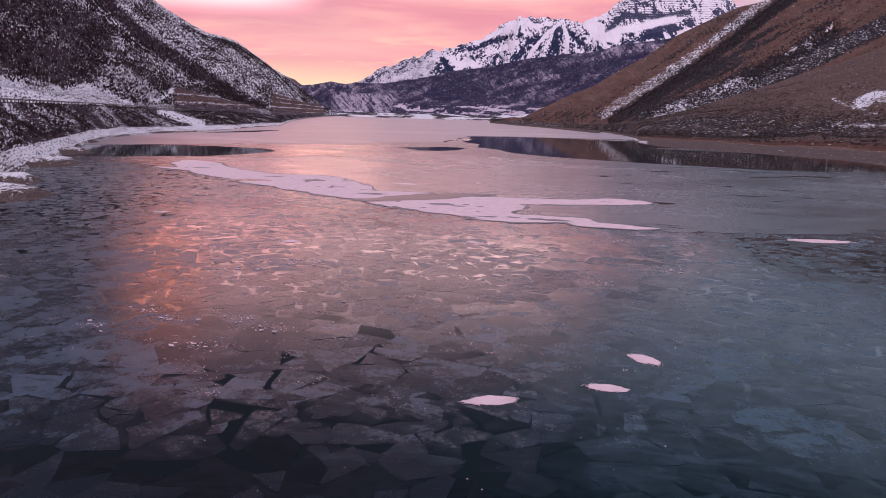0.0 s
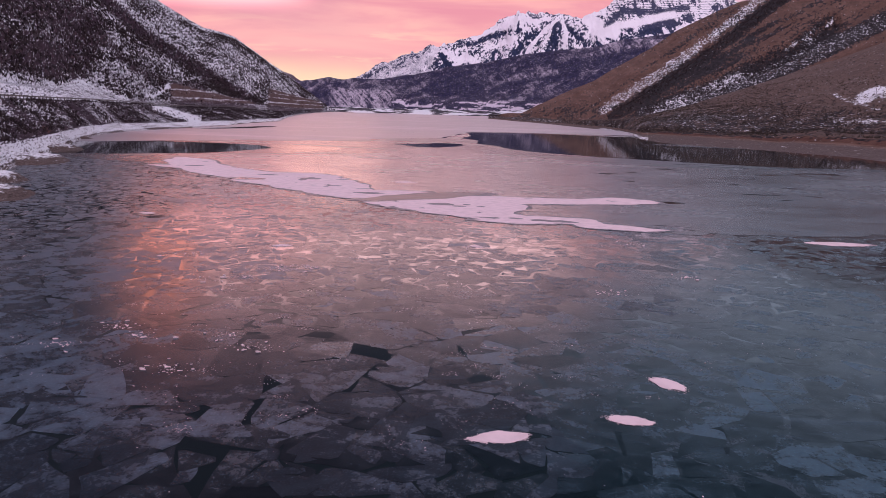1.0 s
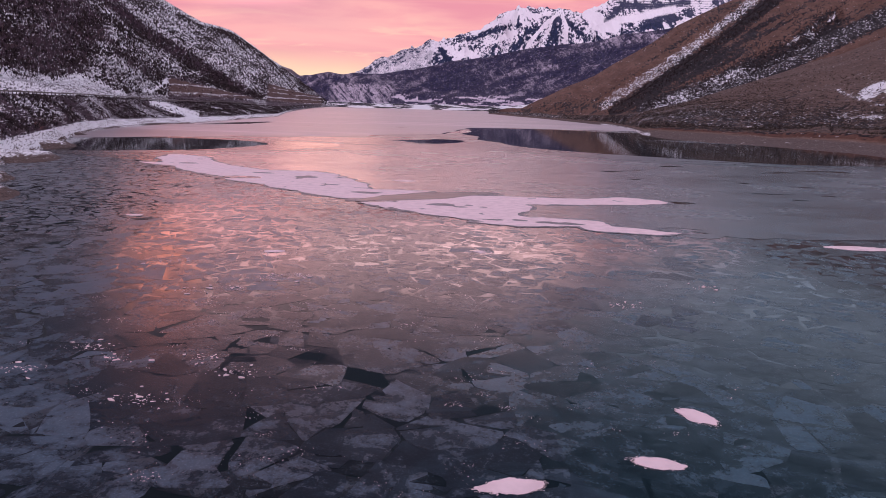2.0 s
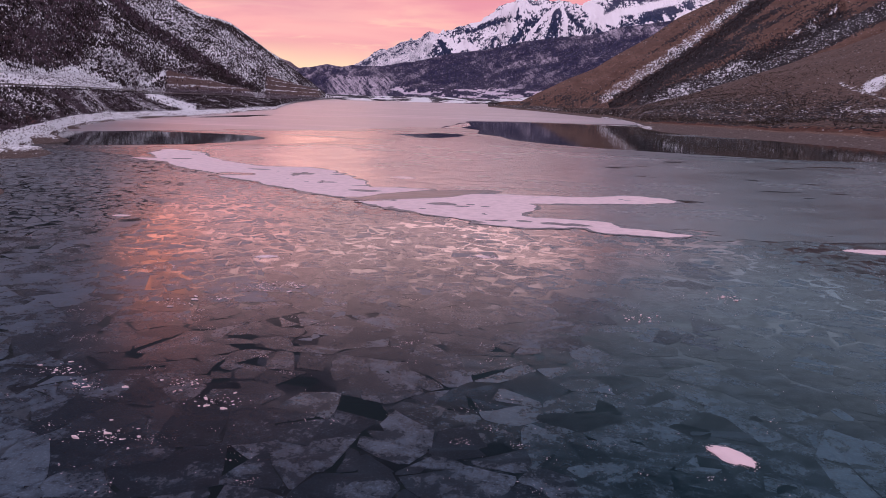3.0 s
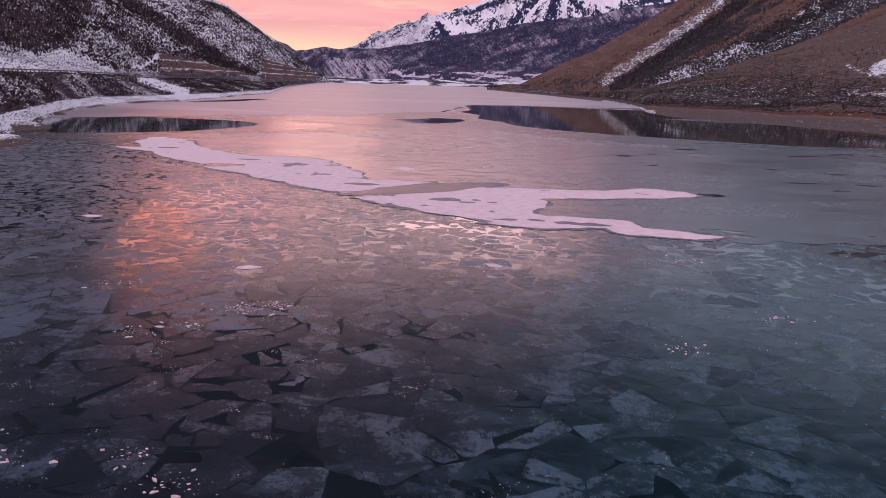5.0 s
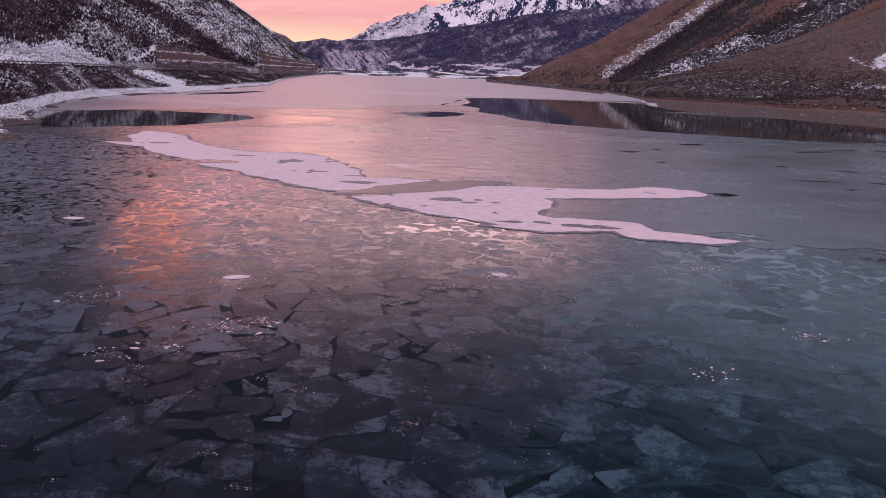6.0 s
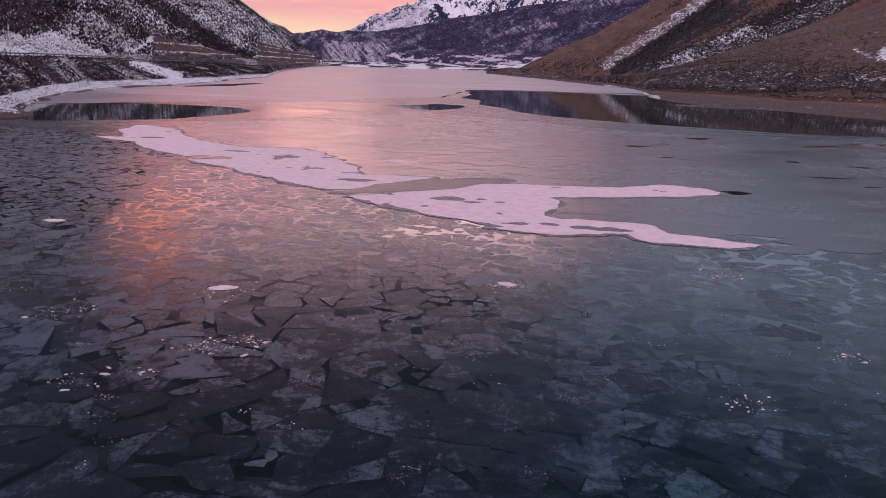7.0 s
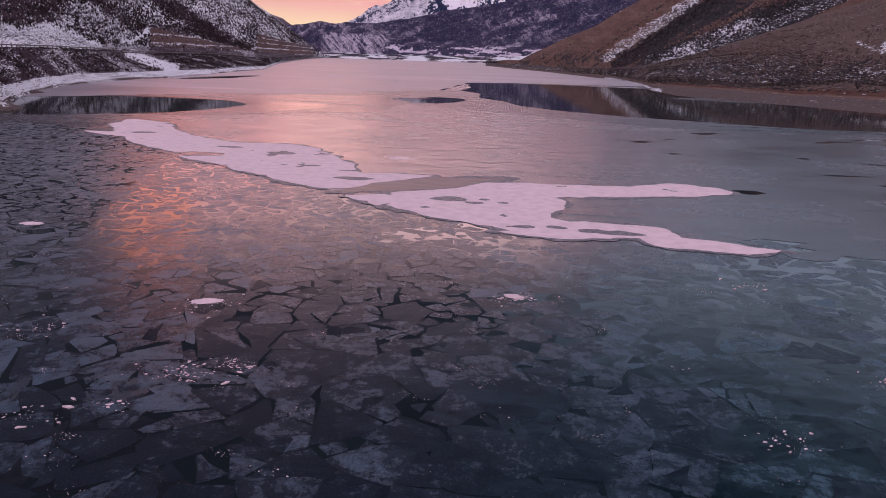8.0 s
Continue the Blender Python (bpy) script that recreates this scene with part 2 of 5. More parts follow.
    if ripple:
        waves = n.noise(n.stretch(p, (0.65, 1.0, 1.0)), ripple, 1.5, 0.5, 0.7)
        # calmer and smoother towards the east
        bump = n.ramp(n.put("ShaderNodeSeparateXYZ", {0: p}).outputs[0], 2.0, 22.0, bump, 0.22 * bump)
        finish(n, c, rough, n.math("ADD", waves, n.math("MULTIPLY", speck, 0.04)), bump, distance, ior=ior, spec=spec)
        return m
    finish(n, c, rough, n.math("ADD", n.math("MULTIPLY", frost, 0.7), n.math("MULTIPLY", speck, 0.3)), bump, distance, ior=ior, spec=spec, sheen=sheen)
    return m


mat_plate = ice_material("frosted_ice", (0.007, 0.012, 0.018), (0.056, 0.081, 0.110), 0.22, 0.37, 1.5, 0.15, 0.02, random_tone=0.85, mist=0.30, milky=True, far_pale=0.24, sheen=0.05, spec=0.34, edge=0.85, awash=0.4)
mat_clear = ice_material("clear_dark_ice", (0.002, 0.006, 0.009), (0.036, 0.070, 0.096), 0.18, 0.36, 1.2, 0.12, 0.02, random_tone=1.7, mist=0.34, far_pale=0.14, sheen=0.03, spec=0.78, edge=0.8, awash=0.35, gamma=2.0)
mat_sunken = ice_material("sunken_ice", (0.003, 0.006, 0.008), (0.024, 0.036, 0.047), 0.10, 0.30, 1.3, 0.08, 0.02, random_tone=1.0, spec=0.6, edge=0.6)
mat_refrozen = ice_material("refrozen_ice", (0.002, 0.004, 0.005), (0.018, 0.024, 0.031), 0.03, 0.11, 0.5, 0.06, 0.02, wide=(1, 1.6, 1), milky=True, mist=0.48, far_pale=0.14, sheen=0.03, spec=0.9)
mat_sheet = ice_material("smooth_grey_ice", (0.048, 0.047, 0.050), (0.138, 0.130, 0.138), 0.18, 0.32, 0.14, 0.9, 0.13, wide=(0.6, 1.0, 1), spec=0.9, ripple=0.42, milky=True, mist=0.6)
mat_far_ice = ice_material("snow_dusted_ice", (0.18, 0.155, 0.17), (0.56, 0.485, 0.52), 0.26, 0.5, 0.06, 0.2, 0.15, wide=(0.30, 1.5, 1))

mat_thin = ice_material("thin_grey_ice", (0.026, 0.029, 0.036), (0.066, 0.070, 0.082), 0.20, 0.34, 0.12, 0.10, 0.1, wide=(0.3, 1.2, 1))
mat_skin = ice_material("new_ice_skin", (0.010, 0.011, 0.013), (0.026, 0.026, 0.029), 0.15, 0.27, 0.12, 0.06, 0.05, wide=(0.3, 1.2, 1))

# snow with the pink of the sunset sky tinted into its colour
mat_snow, n = material("pink_tinted_snow")
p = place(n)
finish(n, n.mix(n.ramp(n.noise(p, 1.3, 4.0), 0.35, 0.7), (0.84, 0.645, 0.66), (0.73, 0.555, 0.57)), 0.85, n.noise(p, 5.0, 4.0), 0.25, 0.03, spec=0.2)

mat_twig, n = material("bare_scrub")
r = n.put("ShaderNodeNewGeometry").outputs["Random Per Island"]
finish(n, n.mix(r, (0.028, 0.021, 0.025), (0.075, 0.054, 0.054)), 0.9, spec=0.1)
mat_sage, n = material("sagebrush")
r = n.put("ShaderNodeNewGeometry").outputs["Random Per Island"]
finish(n, n.mix(r, (0.035, 0.028, 0.024), (0.085, 0.065, 0.050)), 0.9, spec=0.1)


# ---- noise and mesh helpers ----
def lattice(ix, iy, seed):
    h = (ix * 374761393 + iy * 668265263 + seed * 974634777) & 0x7FFFFFFF
    h = ((h ^ (h >> 13)) * 1274126177) & 0x7FFFFFFF
    return ((h ^ (h >> 16)) & 0xFFFF) / 65535.0


def smooth_noise(x, y, seed=0):
    """Value noise from -1 to 1 for arrays."""
    x, y = np.asarray(x, float), np.asarray(y, float)
    ix, iy = np.floor(x).astype(np.int64), np.floor(y).astype(np.int64)
    fx, fy = x - ix, y - iy
    fx, fy = fx * fx * (3 - 2 * fx), fy * fy * (3 - 2 * fy)
    a, b = lattice(ix, iy, seed), lattice(ix + 1, iy, seed)
    c, d = lattice(ix, iy + 1, seed), lattice(ix + 1, iy + 1, seed)
    return 2 * ((a * (1 - fx) + b * fx) * (1 - fy) + (c * (1 - fx) + d * fx) * fy) - 1


def fractal(x, y, octaves=4, seed=0, gain=0.5):
    total, amp = 0.0, 1.0
    for k in range(octaves):
        total = total + amp * smooth_noise(x * 2**k + 17.3 * k, y * 2**k - 9.1 * k, seed + k)
        amp *= gain
    return total


def ridged(x, y, octaves=4, seed=0):
    total, amp = 0.0, 1.0
    for k in range(octaves):
        total = total + amp * (1 - 2 * np.abs(smooth_noise(x * 2**k + 5.7 * k, y * 2**k + 3.3 * k, seed + k)))
        amp *= 0.5
    return total


def step(v, a, b):
    t = np.clip((v - a) / (b - a), 0, 1)
    return t * t * (3 - 2 * t)


def mesh_object(name, verts, faces, mat, parent=None, shade=False):
    me = bpy.data.meshes.new(name)
    me.from_pydata([tuple(v) for v in verts], [], [tuple(f) for f in faces])
    me.materials.append(mat)
    me.polygons.foreach_set("use_smooth", [shade] * len(me.polygons))
    me.update()
    ob = new(name, me)
    ob.parent = parent
    return ob


def part(name, bm, mat, parent=None, label=""):
    me = bpy.data.meshes.new(name)
    bm.to_mesh(me)
    bm.free()
    me.materials.append(mat)
    ob = new(name, me)
    ob.parent = parent
    return tagged(ob, label)


def contour_sheet(name, field, x0, x1, y0, y1, cell, z, mat, drop=0.03, parent=None):
    """A thin sheet wherever field(x, y) > 0, with its outline cut cleanly through the grid and a rim down to the water."""
    nx, ny = int((x1 - x0) / cell) + 1, int((y1 - y0) / cell) + 1
    gx, gy = np.meshgrid(x0 + cell * np.arange(nx), y0 + cell * np.arange(ny))
    f = field(gx, gy)
    f[np.abs(f) < 1e-6] = 1e-6
    ids, verts, faces = {}, [], []

    def corner(i, j):
        key = (i, j)
        if key not in ids:
            ids[key] = len(verts)
            verts.append((gx[j, i], gy[j, i], z))
        return ids[key]

    def crossing(a, b):
        key = (min(a, b), max(a, b))
        if key not in ids:
            (i, j), (k, m) = key
            t = f[j, i] / (f[j, i] - f[m, k])
            ids[key] = len(verts)
            verts.append((gx[j, i] + t * (gx[m, k] - gx[j, i]), gy[j, i] + t * (gy[m, k] - gy[j, i]), z))
        return ids[key]

    solid = f > 0
    count = solid[:-1, :-1].astype(int) + solid[1:, :-1] + solid[:-1, 1:] + solid[1:, 1:]
    rim = []
    for j, i in zip(*np.nonzero(count)):
        ring = ((i, j), (i + 1, j), (i + 1, j + 1), (i, j + 1))
        if count[j, i] == 4:
            faces.append([corner(*c) for c in ring])
            continue
        poly, cuts = [], []
        for a, b in zip(ring, ring[1:] + ring[:1]):
            if solid[a[1], a[0]]:
                poly.append(corner(*a))
            if solid[a[1], a[0]] != solid[b[1], b[0]]:
                poly.append(crossing(a, b))
                cuts.append((len(poly) - 1, solid[a[1], a[0]]))
        faces.append(poly)
        for k, leaving in cuts:
            if leaving:
                rim.append((poly[k], poly[(k + 1) % len(poly)]))
    low = {}
    for a, b in rim:
        for v in (a, b):
            if v not in low:
                low[v] = len(verts)
                verts.append((verts[v][0], verts[v][1], z - drop))
        faces.append((b, a, low[a], low[b]))
    return mesh_object(name, verts, faces, mat, parent)


def chain(x, y, nodes):
    """Greatest (half-width minus distance) to a chain of (x, y, half-width); above 0 inside."""
    best = np.full(np.shape(x), -1e9)
    for (ax, ay, aw), (bx, by, bw) in zip(nodes, nodes[1:]):
        dx, dy = bx - ax, by - ay
        t = np.clip(((x - ax) * dx + (y - ay) * dy) / (dx * dx + dy * dy), 0, 1)
        best = np.maximum(best, aw + t * (bw - aw) - np.hypot(x - ax - t * dx, y - ay - t * dy))
    return best


# ---- the land, in compass turns and distances from the middle of the bay ----
EYE = (0.96, 2.25, 8.37)


def land_strip(name, turns, lines, per, shape, masks, mat, slope_from=99.0, slope_far=700.0, tall=1.0, low=1.0, follow=None):
    """Land built from lines that run round the bay, near to far: each line a pair of functions of the turn, distance and height.
    per: rows between one line and the next. shape(az, r, x, y, z, s) gives the height with its relief, s counting the lines;
    masks(az, el, x, y, z, s) the cover by name."""
    turns = np.asarray(turns, float)
    rr, zz, ss = [], [], []
    for k in range(len(lines) - 1):
        for i in range(per[k] + (k == len(lines) - 2)):
            t = i / per[k]
            rr.append(lines[k][0](turns) * (1 - t) + lines[k + 1][0](turns) * t)
            zz.append(lines[k][1](turns) * (1 - t) + lines[k + 1][1](turns) * t)
            ss.append(np.full(len(turns), k + t))
    r, z, s = np.array(rr), np.array(zz), np.array(ss)
    # round the breaks of slope a little
    for _ in range(2):
        z[1:-1] = 0.25 * z[:-2] + 0.5 * z[1:-1] + 0.25 * z[2:]
    az = np.broadcast_to(turns, r.shape)
    x, y = EYE[0] + r * np.sin(np.radians(az)), EYE[1] + r * np.cos(np.radians(az))
    z = shape(az, r, x, y, z, s)
    el = np.degrees(np.arctan2(z - EYE[2], r))
    rows, cols = r.shape
    verts = np.stack([x, y, z], -1).reshape(-1, 3)
    k = (np.arange(rows - 1)[:, None] * cols + np.arange(cols - 1)[None, :]).ravel()
    faces = np.stack([k, k + 1, k + cols + 1, k + cols], -1)
    ob = mesh_object(name, verts.tolist(), faces.tolist(), mat, shade=True)
    # texture coordinates: the place itself on low ground, unrolled along the slope above
    steep = (s >= slope_from)[..., None]
    unrolled = np.stack([np.radians(az) * slope_far, np.radians(el) * slope_far * tall, 0 * az], -1)
    flat = np.stack([x, y, z], -1)
    if follow is not None:
        # along the bank and up it
        across = np.concatenate([[0.0], np.cumsum(np.radians(np.diff(turns)) * follow(turns)[1:])])
        flat = np.stack([np.broadcast_to(across, r.shape), np.radians(el) * follow(az) * 1.5, 0 * az], -1)
    skin = np.where(steep, unrolled, low * flat)
    at = ob.data.attributes.new("skin", "FLOAT_VECTOR", "POINT")
    at.data.foreach_set("vector", np.ascontiguousarray(skin, dtype=np.float32).ravel())
    for key, values in masks(az, el, x, y, z, s).items():
        at = ob.data.attributes.new(key, "FLOAT", "POINT")
        at.data.foreach_set("value", np.ascontiguousarray(np.broadcast_to(values, r.shape), dtype=np.float32).ravel())
    return ob, (az, el, x, y, z, s)


def along(table, column):
    t = np.array(table, float)
    return lambda a: np.interp(a, t[:, 0], t[:, column])


def sighted(table):
    """Distance, and the height that a rise in degrees gives at that distance, from rows of (turn, distance, rise)."""
    t = np.array(table, float)
    r, e = (lambda a: np.interp(a, t[:, 0], t[:, 1])), (lambda a: np.interp(a, t[:, 0], t[:, 2]))
    return r, (lambda a: EYE[2] + r(a) * np.tan(np.radians(e(a))))


def band(az, el, rows, width):
    """1 on a stripe along (turn, rise) points, falling to 0 at the given half-width."""
    d = chain(az, el, [(a, e, 0.0) for a, e in rows])
    return step(d, -width, -0.35 * width)


def constant(v):
    return lambda a: np.full(np.shape(a), float(v))


# the west side: beach, scrub bank, road bench, snow terrace, mountainside
w_shore = [(-180, 60), (-90, 34), (-60, 44), (-39, 66), (-36.6, 77), (-35.4, 95), (-33.4, 115), (-31.8, 138), (-31.0, 164), (-29.7, 190), (-27.9, 213), (-24.6, 247), (-23, 254), (-20.5, 293),
           (-16.4, 395), (-15.4, 626), (-13, 1250), (-11.9, 1520)]
w_bank = [(-180, 110, 3), (-60, 80, 3), (-38, 92, 2.4), (-36.3, 97, 2.0), (-35.2, 110, 2.0), (-33.5, 128, 1.9), (-32, 152, 1.9), (-30.3, 192, 1.9), (-27, 242, 1.5), (-24.5, 272, 1.1), (-20, 318, 1.2), (-16.4, 425, 1.0), (-14, 900, 0.8), (-11.9, 1530, 0.5)]
w_road = [(-180, 150, 9), (-60, 120, 9), (-36, 142, 8.4), (-30, 228, 8.3), (-27.8, 270, 8.0), (-24.5, 322, 6.9), (-20, 400, 6.8), (-16.2, 520, 4.6), (-14, 950, 4.0), (-11.9, 1540, 2.0)]
w_foot = [(-180, 260, 15), (-60, 230, 16), (-36, 236, 13.0), (-32, 300, 12.2), (-30.3, 335, 14.8), (-28.5, 345, 10.5), (-27.5, 350, 8.6), (-25, 440, 8.6), (-18, 620, 8.0), (-14, 1010, 5.5), (-11.9, 1550, 2.6)]
w_crest = [(-180, 700, 9), (-70, 600, 22), (-40, 560, 21), (-36, 570, 18), (-32, 620, 13.6), (-28.5, 700, 10.2), (-25.5, 780, 7.87), (-23.9, 830, 6.84), (-22, 900, 5.78), (-20.6, 950, 5.5), (-19.8, 1000, 5.24),
           (-18.2, 1050, 4.21), (-16.1, 1200, 2.77), (-13.5, 1450, 0.84), (-12.2, 1560, -0.1), (-11.9, 1580, -0.2)]
crest_w = sighted(w_crest)
shore_w = along(w_shore, 1)
lines_w = [(lambda a: shore_w(a) - 8, constant(-1.2)), (shore_w, constant(0.0)), (along(w_bank, 1), along(w_bank, 2)), (along(w_road, 1), along(w_road, 2)),
           (lambda a: along(w_road, 1)(a) + 11, along(w_road, 2)), (along(w_foot, 1), along(w_foot, 2)), crest_w,
           (lambda a: crest_w[0](a) * 1.25, lambda a: crest_w[1](a) * 0.55)]
gully_line = [(-31.5, 10.2), (-28.9, 7.56), (-26.2, 5.0), (-23.1, 3.1), (-18.1, 0.1)]


def shape_west(az, r, x, y, z, s):
    up = step(s, 5, 5.4) * (1 - 0.75 * step(s, 5.75, 6.0))
    z = z + up * (4.0 * fractal(x / 90, y / 90, 4, 3) + 3.0 * ridged(x / 160 + y / 400, y / 260, 3, 8))
    el = np.degrees(np.arctan2(z - EYE[2], r))
    z = z - 10 * step(s, 5, 5.3) * (1 - step(s, 5.85, 6)) * band(az, el, gully_line, 0.9)
    z = z + (0.9 * fractal(x / 9, y / 9, 3, 5) * step(s, 2.0, 2.3) * (1 - step(s, 2.85, 3.0)))
    return z + step(s, 0.2, 1.0) * (1 - step(s, 1.8, 2.1)) * 0.14 * fractal(x / 4, y / 4, 3, 6)


def road_cut(az, el):
    """1 on the two bare earth faces above the road."""
    a = step(az, -24.7, -24.3) * (1 - step(az, -18.4, -17.9)) * (1 - step(el, 1.35 - 0.21 * (az + 24), 1.5 - 0.21 * (az + 24)))
    b = step(az, -17.4, -17.0) * (1 - step(az, -13.2, -12.6)) * (1 - step(el, 1.15 - 0.23 * (az + 16.5), 1.3 - 0.23 * (az + 16.5)))
    return np.maximum(a, b)


def masks_west(az, el, x, y, z, s):
    patch = fractal(x / 60, y / 60, 3, 21)
    on_hill = step(s, 5.0, 5.05)
    snow = 0.475 + 0.035 * patch + 0.035 * fractal(az / 0.5, el / 0.35, 3, 24)
    dark = np.maximum(band(az, el, gully_line, 0.75), 0.95 * band(az, el, [(-38, 4.5), (-34, 3.4), (-31, 3.0), (-30.0, 5.2), (-32.5, 6.2), (-36, 7.5)], 2.0))
    dark = np.maximum(dark, 0.8 * band(az, el, [(-38, 2.2), (-33, 1.9), (-30.6, 1.5)], 0.7))
    dark = np.maximum(dark, 0.7 * band(az, el, [(-29.5, 5.0), (-27.0, 2.6), (-25.5, 1.6), (-22, 1.3)], 0.45))
    snow = snow - 0.32 * np.clip(dark + 0.3 * patch * dark, 0, 1)
    line = np.interp(az, [a for a, _ in gully_line], [e for _, e in gully_line])
    beyond = step(el - line, 0.25, 0.8)
    snow = snow * (1 - beyond) + beyond * (0.53 + 0.02 * patch + 0.025 * fractal((az + el) / 0.5, el / 0.7, 3, 23))
    chute = band(az, el, [(-26.9, 0.05), (-25.6, 0.6), (-24.5, 1.35)], 0.30)
    snow = np.maximum(snow, 0.8 * chute)
    cut = road_cut(az, el) * on_hill
    benches = step(np.sin(z * 1.15 + 0.6 * smooth_noise(x / 40, y / 40, 9)), 0.72, 0.95)
    snow = snow * (1 - cut) + cut * (0.10 + 0.45 * benches)
    snow = np.where((s < 5.02) & (az > -27.4), np.where(road_cut(az, el + 0.3) > 0.3, 0.22, 0.42), snow)
    snow = np.where((s < 5.02) & (az <= -27.4), 0.58 + 0.10 * fractal(x / 12, y / 12, 3, 35), snow)
    snow = np.where(s < 4.0, 0.20, snow)
    snow = np.where(s < 3.0, 0.32 + 0.18 * fractal(x / 7, y / 7, 3, 31), snow)
    snow = np.where(s < 2.05, 0.64 + 0.10 * fractal(x / 9, y / 9, 2, 33), snow)
    snow = np.where(s < 1.3, 0.36 + 0.22 * fractal(x / 9, y / 9, 2, 33), snow)
    clear = band(az, el, [(-25.5, -0.3), (-23.8, -0.9), (-22.6, -1.2)], 0.46)
    snow = np.where((s > 2) & (s < 3), np.maximum(snow, 0.85 * clear), snow)
    scrub = np.where(on_hill > 0, 0.55 + 0.22 * dark, np.where((s > 2.02) & (s < 3.1), 0.55, 0.25)) * (1 - 0.85 * cut)
    red = np.maximum(cut, 0.9 * step(s, 1.95, 2.05) * (1 - step(s, 2.18, 2.3)) * step(r_of(x, y), 60, 80) * (1 - step(r_of(x, y), 190, 240)) * step(fractal(x / 14, y / 14, 2, 37), -0.1, 0.3))
    red = np.maximum(red, 0.5 * on_hill * np.clip(dark, 0, 1))
    snow = np.where((s > 2.03) & (s < 2.20) & (az < -29), snow - 0.30 * step(fractal(x / 14, y / 14, 2, 37), -0.5, 0.1), snow)
    return {"snow": snow, "scrub": scrub, "red": red, "gravel": np.maximum(1.0 * (s < 2.0), 0.5 * cut)}


def r_of(x, y):
    return np.hypot(x - EYE[0], y - EYE[1])


turns_w = np.concatenate([np.arange(-180, -46, 3.0), np.arange(-46, -38, 0.25), np.arange(-38, -11.85, 0.06)])
hill_west, west = land_strip("hill_west", turns_w, lines_w, (6, 16, 34, 4, 14, 110, 4), shape_west, masks_west, mat_hill_west, 5.0, 700.0, 1.0, 4.2, along(w_bank, 1))
tagged(hill_west, "steep mountainside of dark scrub and broken snow above a snowy gravel shore", "hillside", kind="structure")



def gravel_bar(root, tip, width, height, seed):
    """A low tongue of gravel that runs out from the beach into the lake, snow on its back and bare stones along the waterline."""
    root, tip = Vector(root), Vector(tip)
    length = (tip - root).length
    ux, uy = (tip - root) / length
    u, v = np.meshgrid(np.linspace(-0.1, 1.12, 70), np.linspace(-1.25, 1.25, 50))
    # narrower and lower towards a rounded tip, the lakeward flank steeper
    wide = width * np.sqrt(np.clip(1.0 - 0.35 * u, 0.05, 2))
    d = np.hypot(np.clip(u - 1.0 + 0.5 * width / length, 0, 9) * length / (0.5 * width), v)
    px, py = root.x + ux * u * length - uy * v * wide, root.y + uy * u * length + ux * v * wide
    px = px + 0.8 * smooth_noise(px / 6, py / 6, seed)
    # waves have cut low steps into the flanks
    rise = np.clip(1.05 - d, -0.3, 1) ** 1.0
    rise = rise + 0.05 * np.sin(rise * 19 + 2 * smooth_noise(px / 5, py / 5, seed + 1))
    z = height * (0.55 + 0.8 * (1 - u)) * np.minimum(rise * 1.9, 0.55 + 0.55 * rise) - 0.12 + 0.10 * fractal(px / 1.6, py / 1.6, 3, seed + 2)
    rows, cols = u.shape
    k = (np.arange(rows - 1)[:, None] * cols + np.arange(cols - 1)[None, :]).ravel()
    faces = np.stack([k, k + 1, k + cols + 1, k + cols], -1)
    ob = mesh_object("gravel_bar", np.stack([px, py, z], -1).reshape(-1, 3).tolist(), faces.tolist(), mat_hill_west, shade=True)
    at = ob.data.attributes.new("skin", "FLOAT_VECTOR", "POINT")
    at.data.foreach_set("vector", np.ascontiguousarray(3.2 * np.stack([px, py, z], -1), dtype=np.float32).ravel())
    back = step(z, 0.25 * height, 0.6 * height)
    snow = 0.08 + 0.50 * back + 0.14 * fractal(px / 5, py / 3, 3, seed + 3)
    for key, values in (("snow", snow), ("gravel", np.ones(u.shape)), ("scrub", np.zeros(u.shape)), ("red", np.zeros(u.shape))):
        at = ob.data.attributes.new(key, "FLOAT", "POINT")
        at.data.foreach_set("value", np.ascontiguousarray(values, dtype=np.float32).ravel())
    return tagged(ob, "low gravel tongue with snow on its back at the shore", "gravel bar", "gravel bars along the western shore", "structure")


for k, (root, tip, width, height) in enumerate((((-55, 54), (-39.4, 63.0), 6.0, 1.5), ((-64, 66), (-46.6, 73.2), 4.2, 1.6), ((-78, 82), (-56.6, 97.2), 8.0, 1.7), ((-92, 106), (-68.0, 119.5), 8.0, 1.8), ((-108, 150), (-86, 152), 9.0, 1.2))):
    gravel_bar(root, tip, width, height, 300 + 5 * k)

mat_road, n = material("asphalt")
p = place(n)
finish(n, n.mix(n.ramp(n.noise(p, 0.25, 4.0), 0.45, 0.62), (0.045, 0.043, 0.046), (0.17, 0.165, 0.175)), 0.85, n.noise(p, 20.0), 0.2, 0.01)
mat_rail, n = material("weathered_steel")
finish(n, n.mix(n.ramp(n.noise(place(n), 1.5), 0.3, 0.7), (0.060, 0.045, 0.042), (0.11, 0.088, 0.084)), 0.6)


def beside_road(az, out):
    """A place on the western road bench, out metres back from its edge."""
    r = float(along(w_road, 1)(az)) + out
    return Vector((EYE[0] + r * math.sin(radians(az)), EYE[1] + r * math.cos(radians(az)), float(along(w_road, 2)(az))))


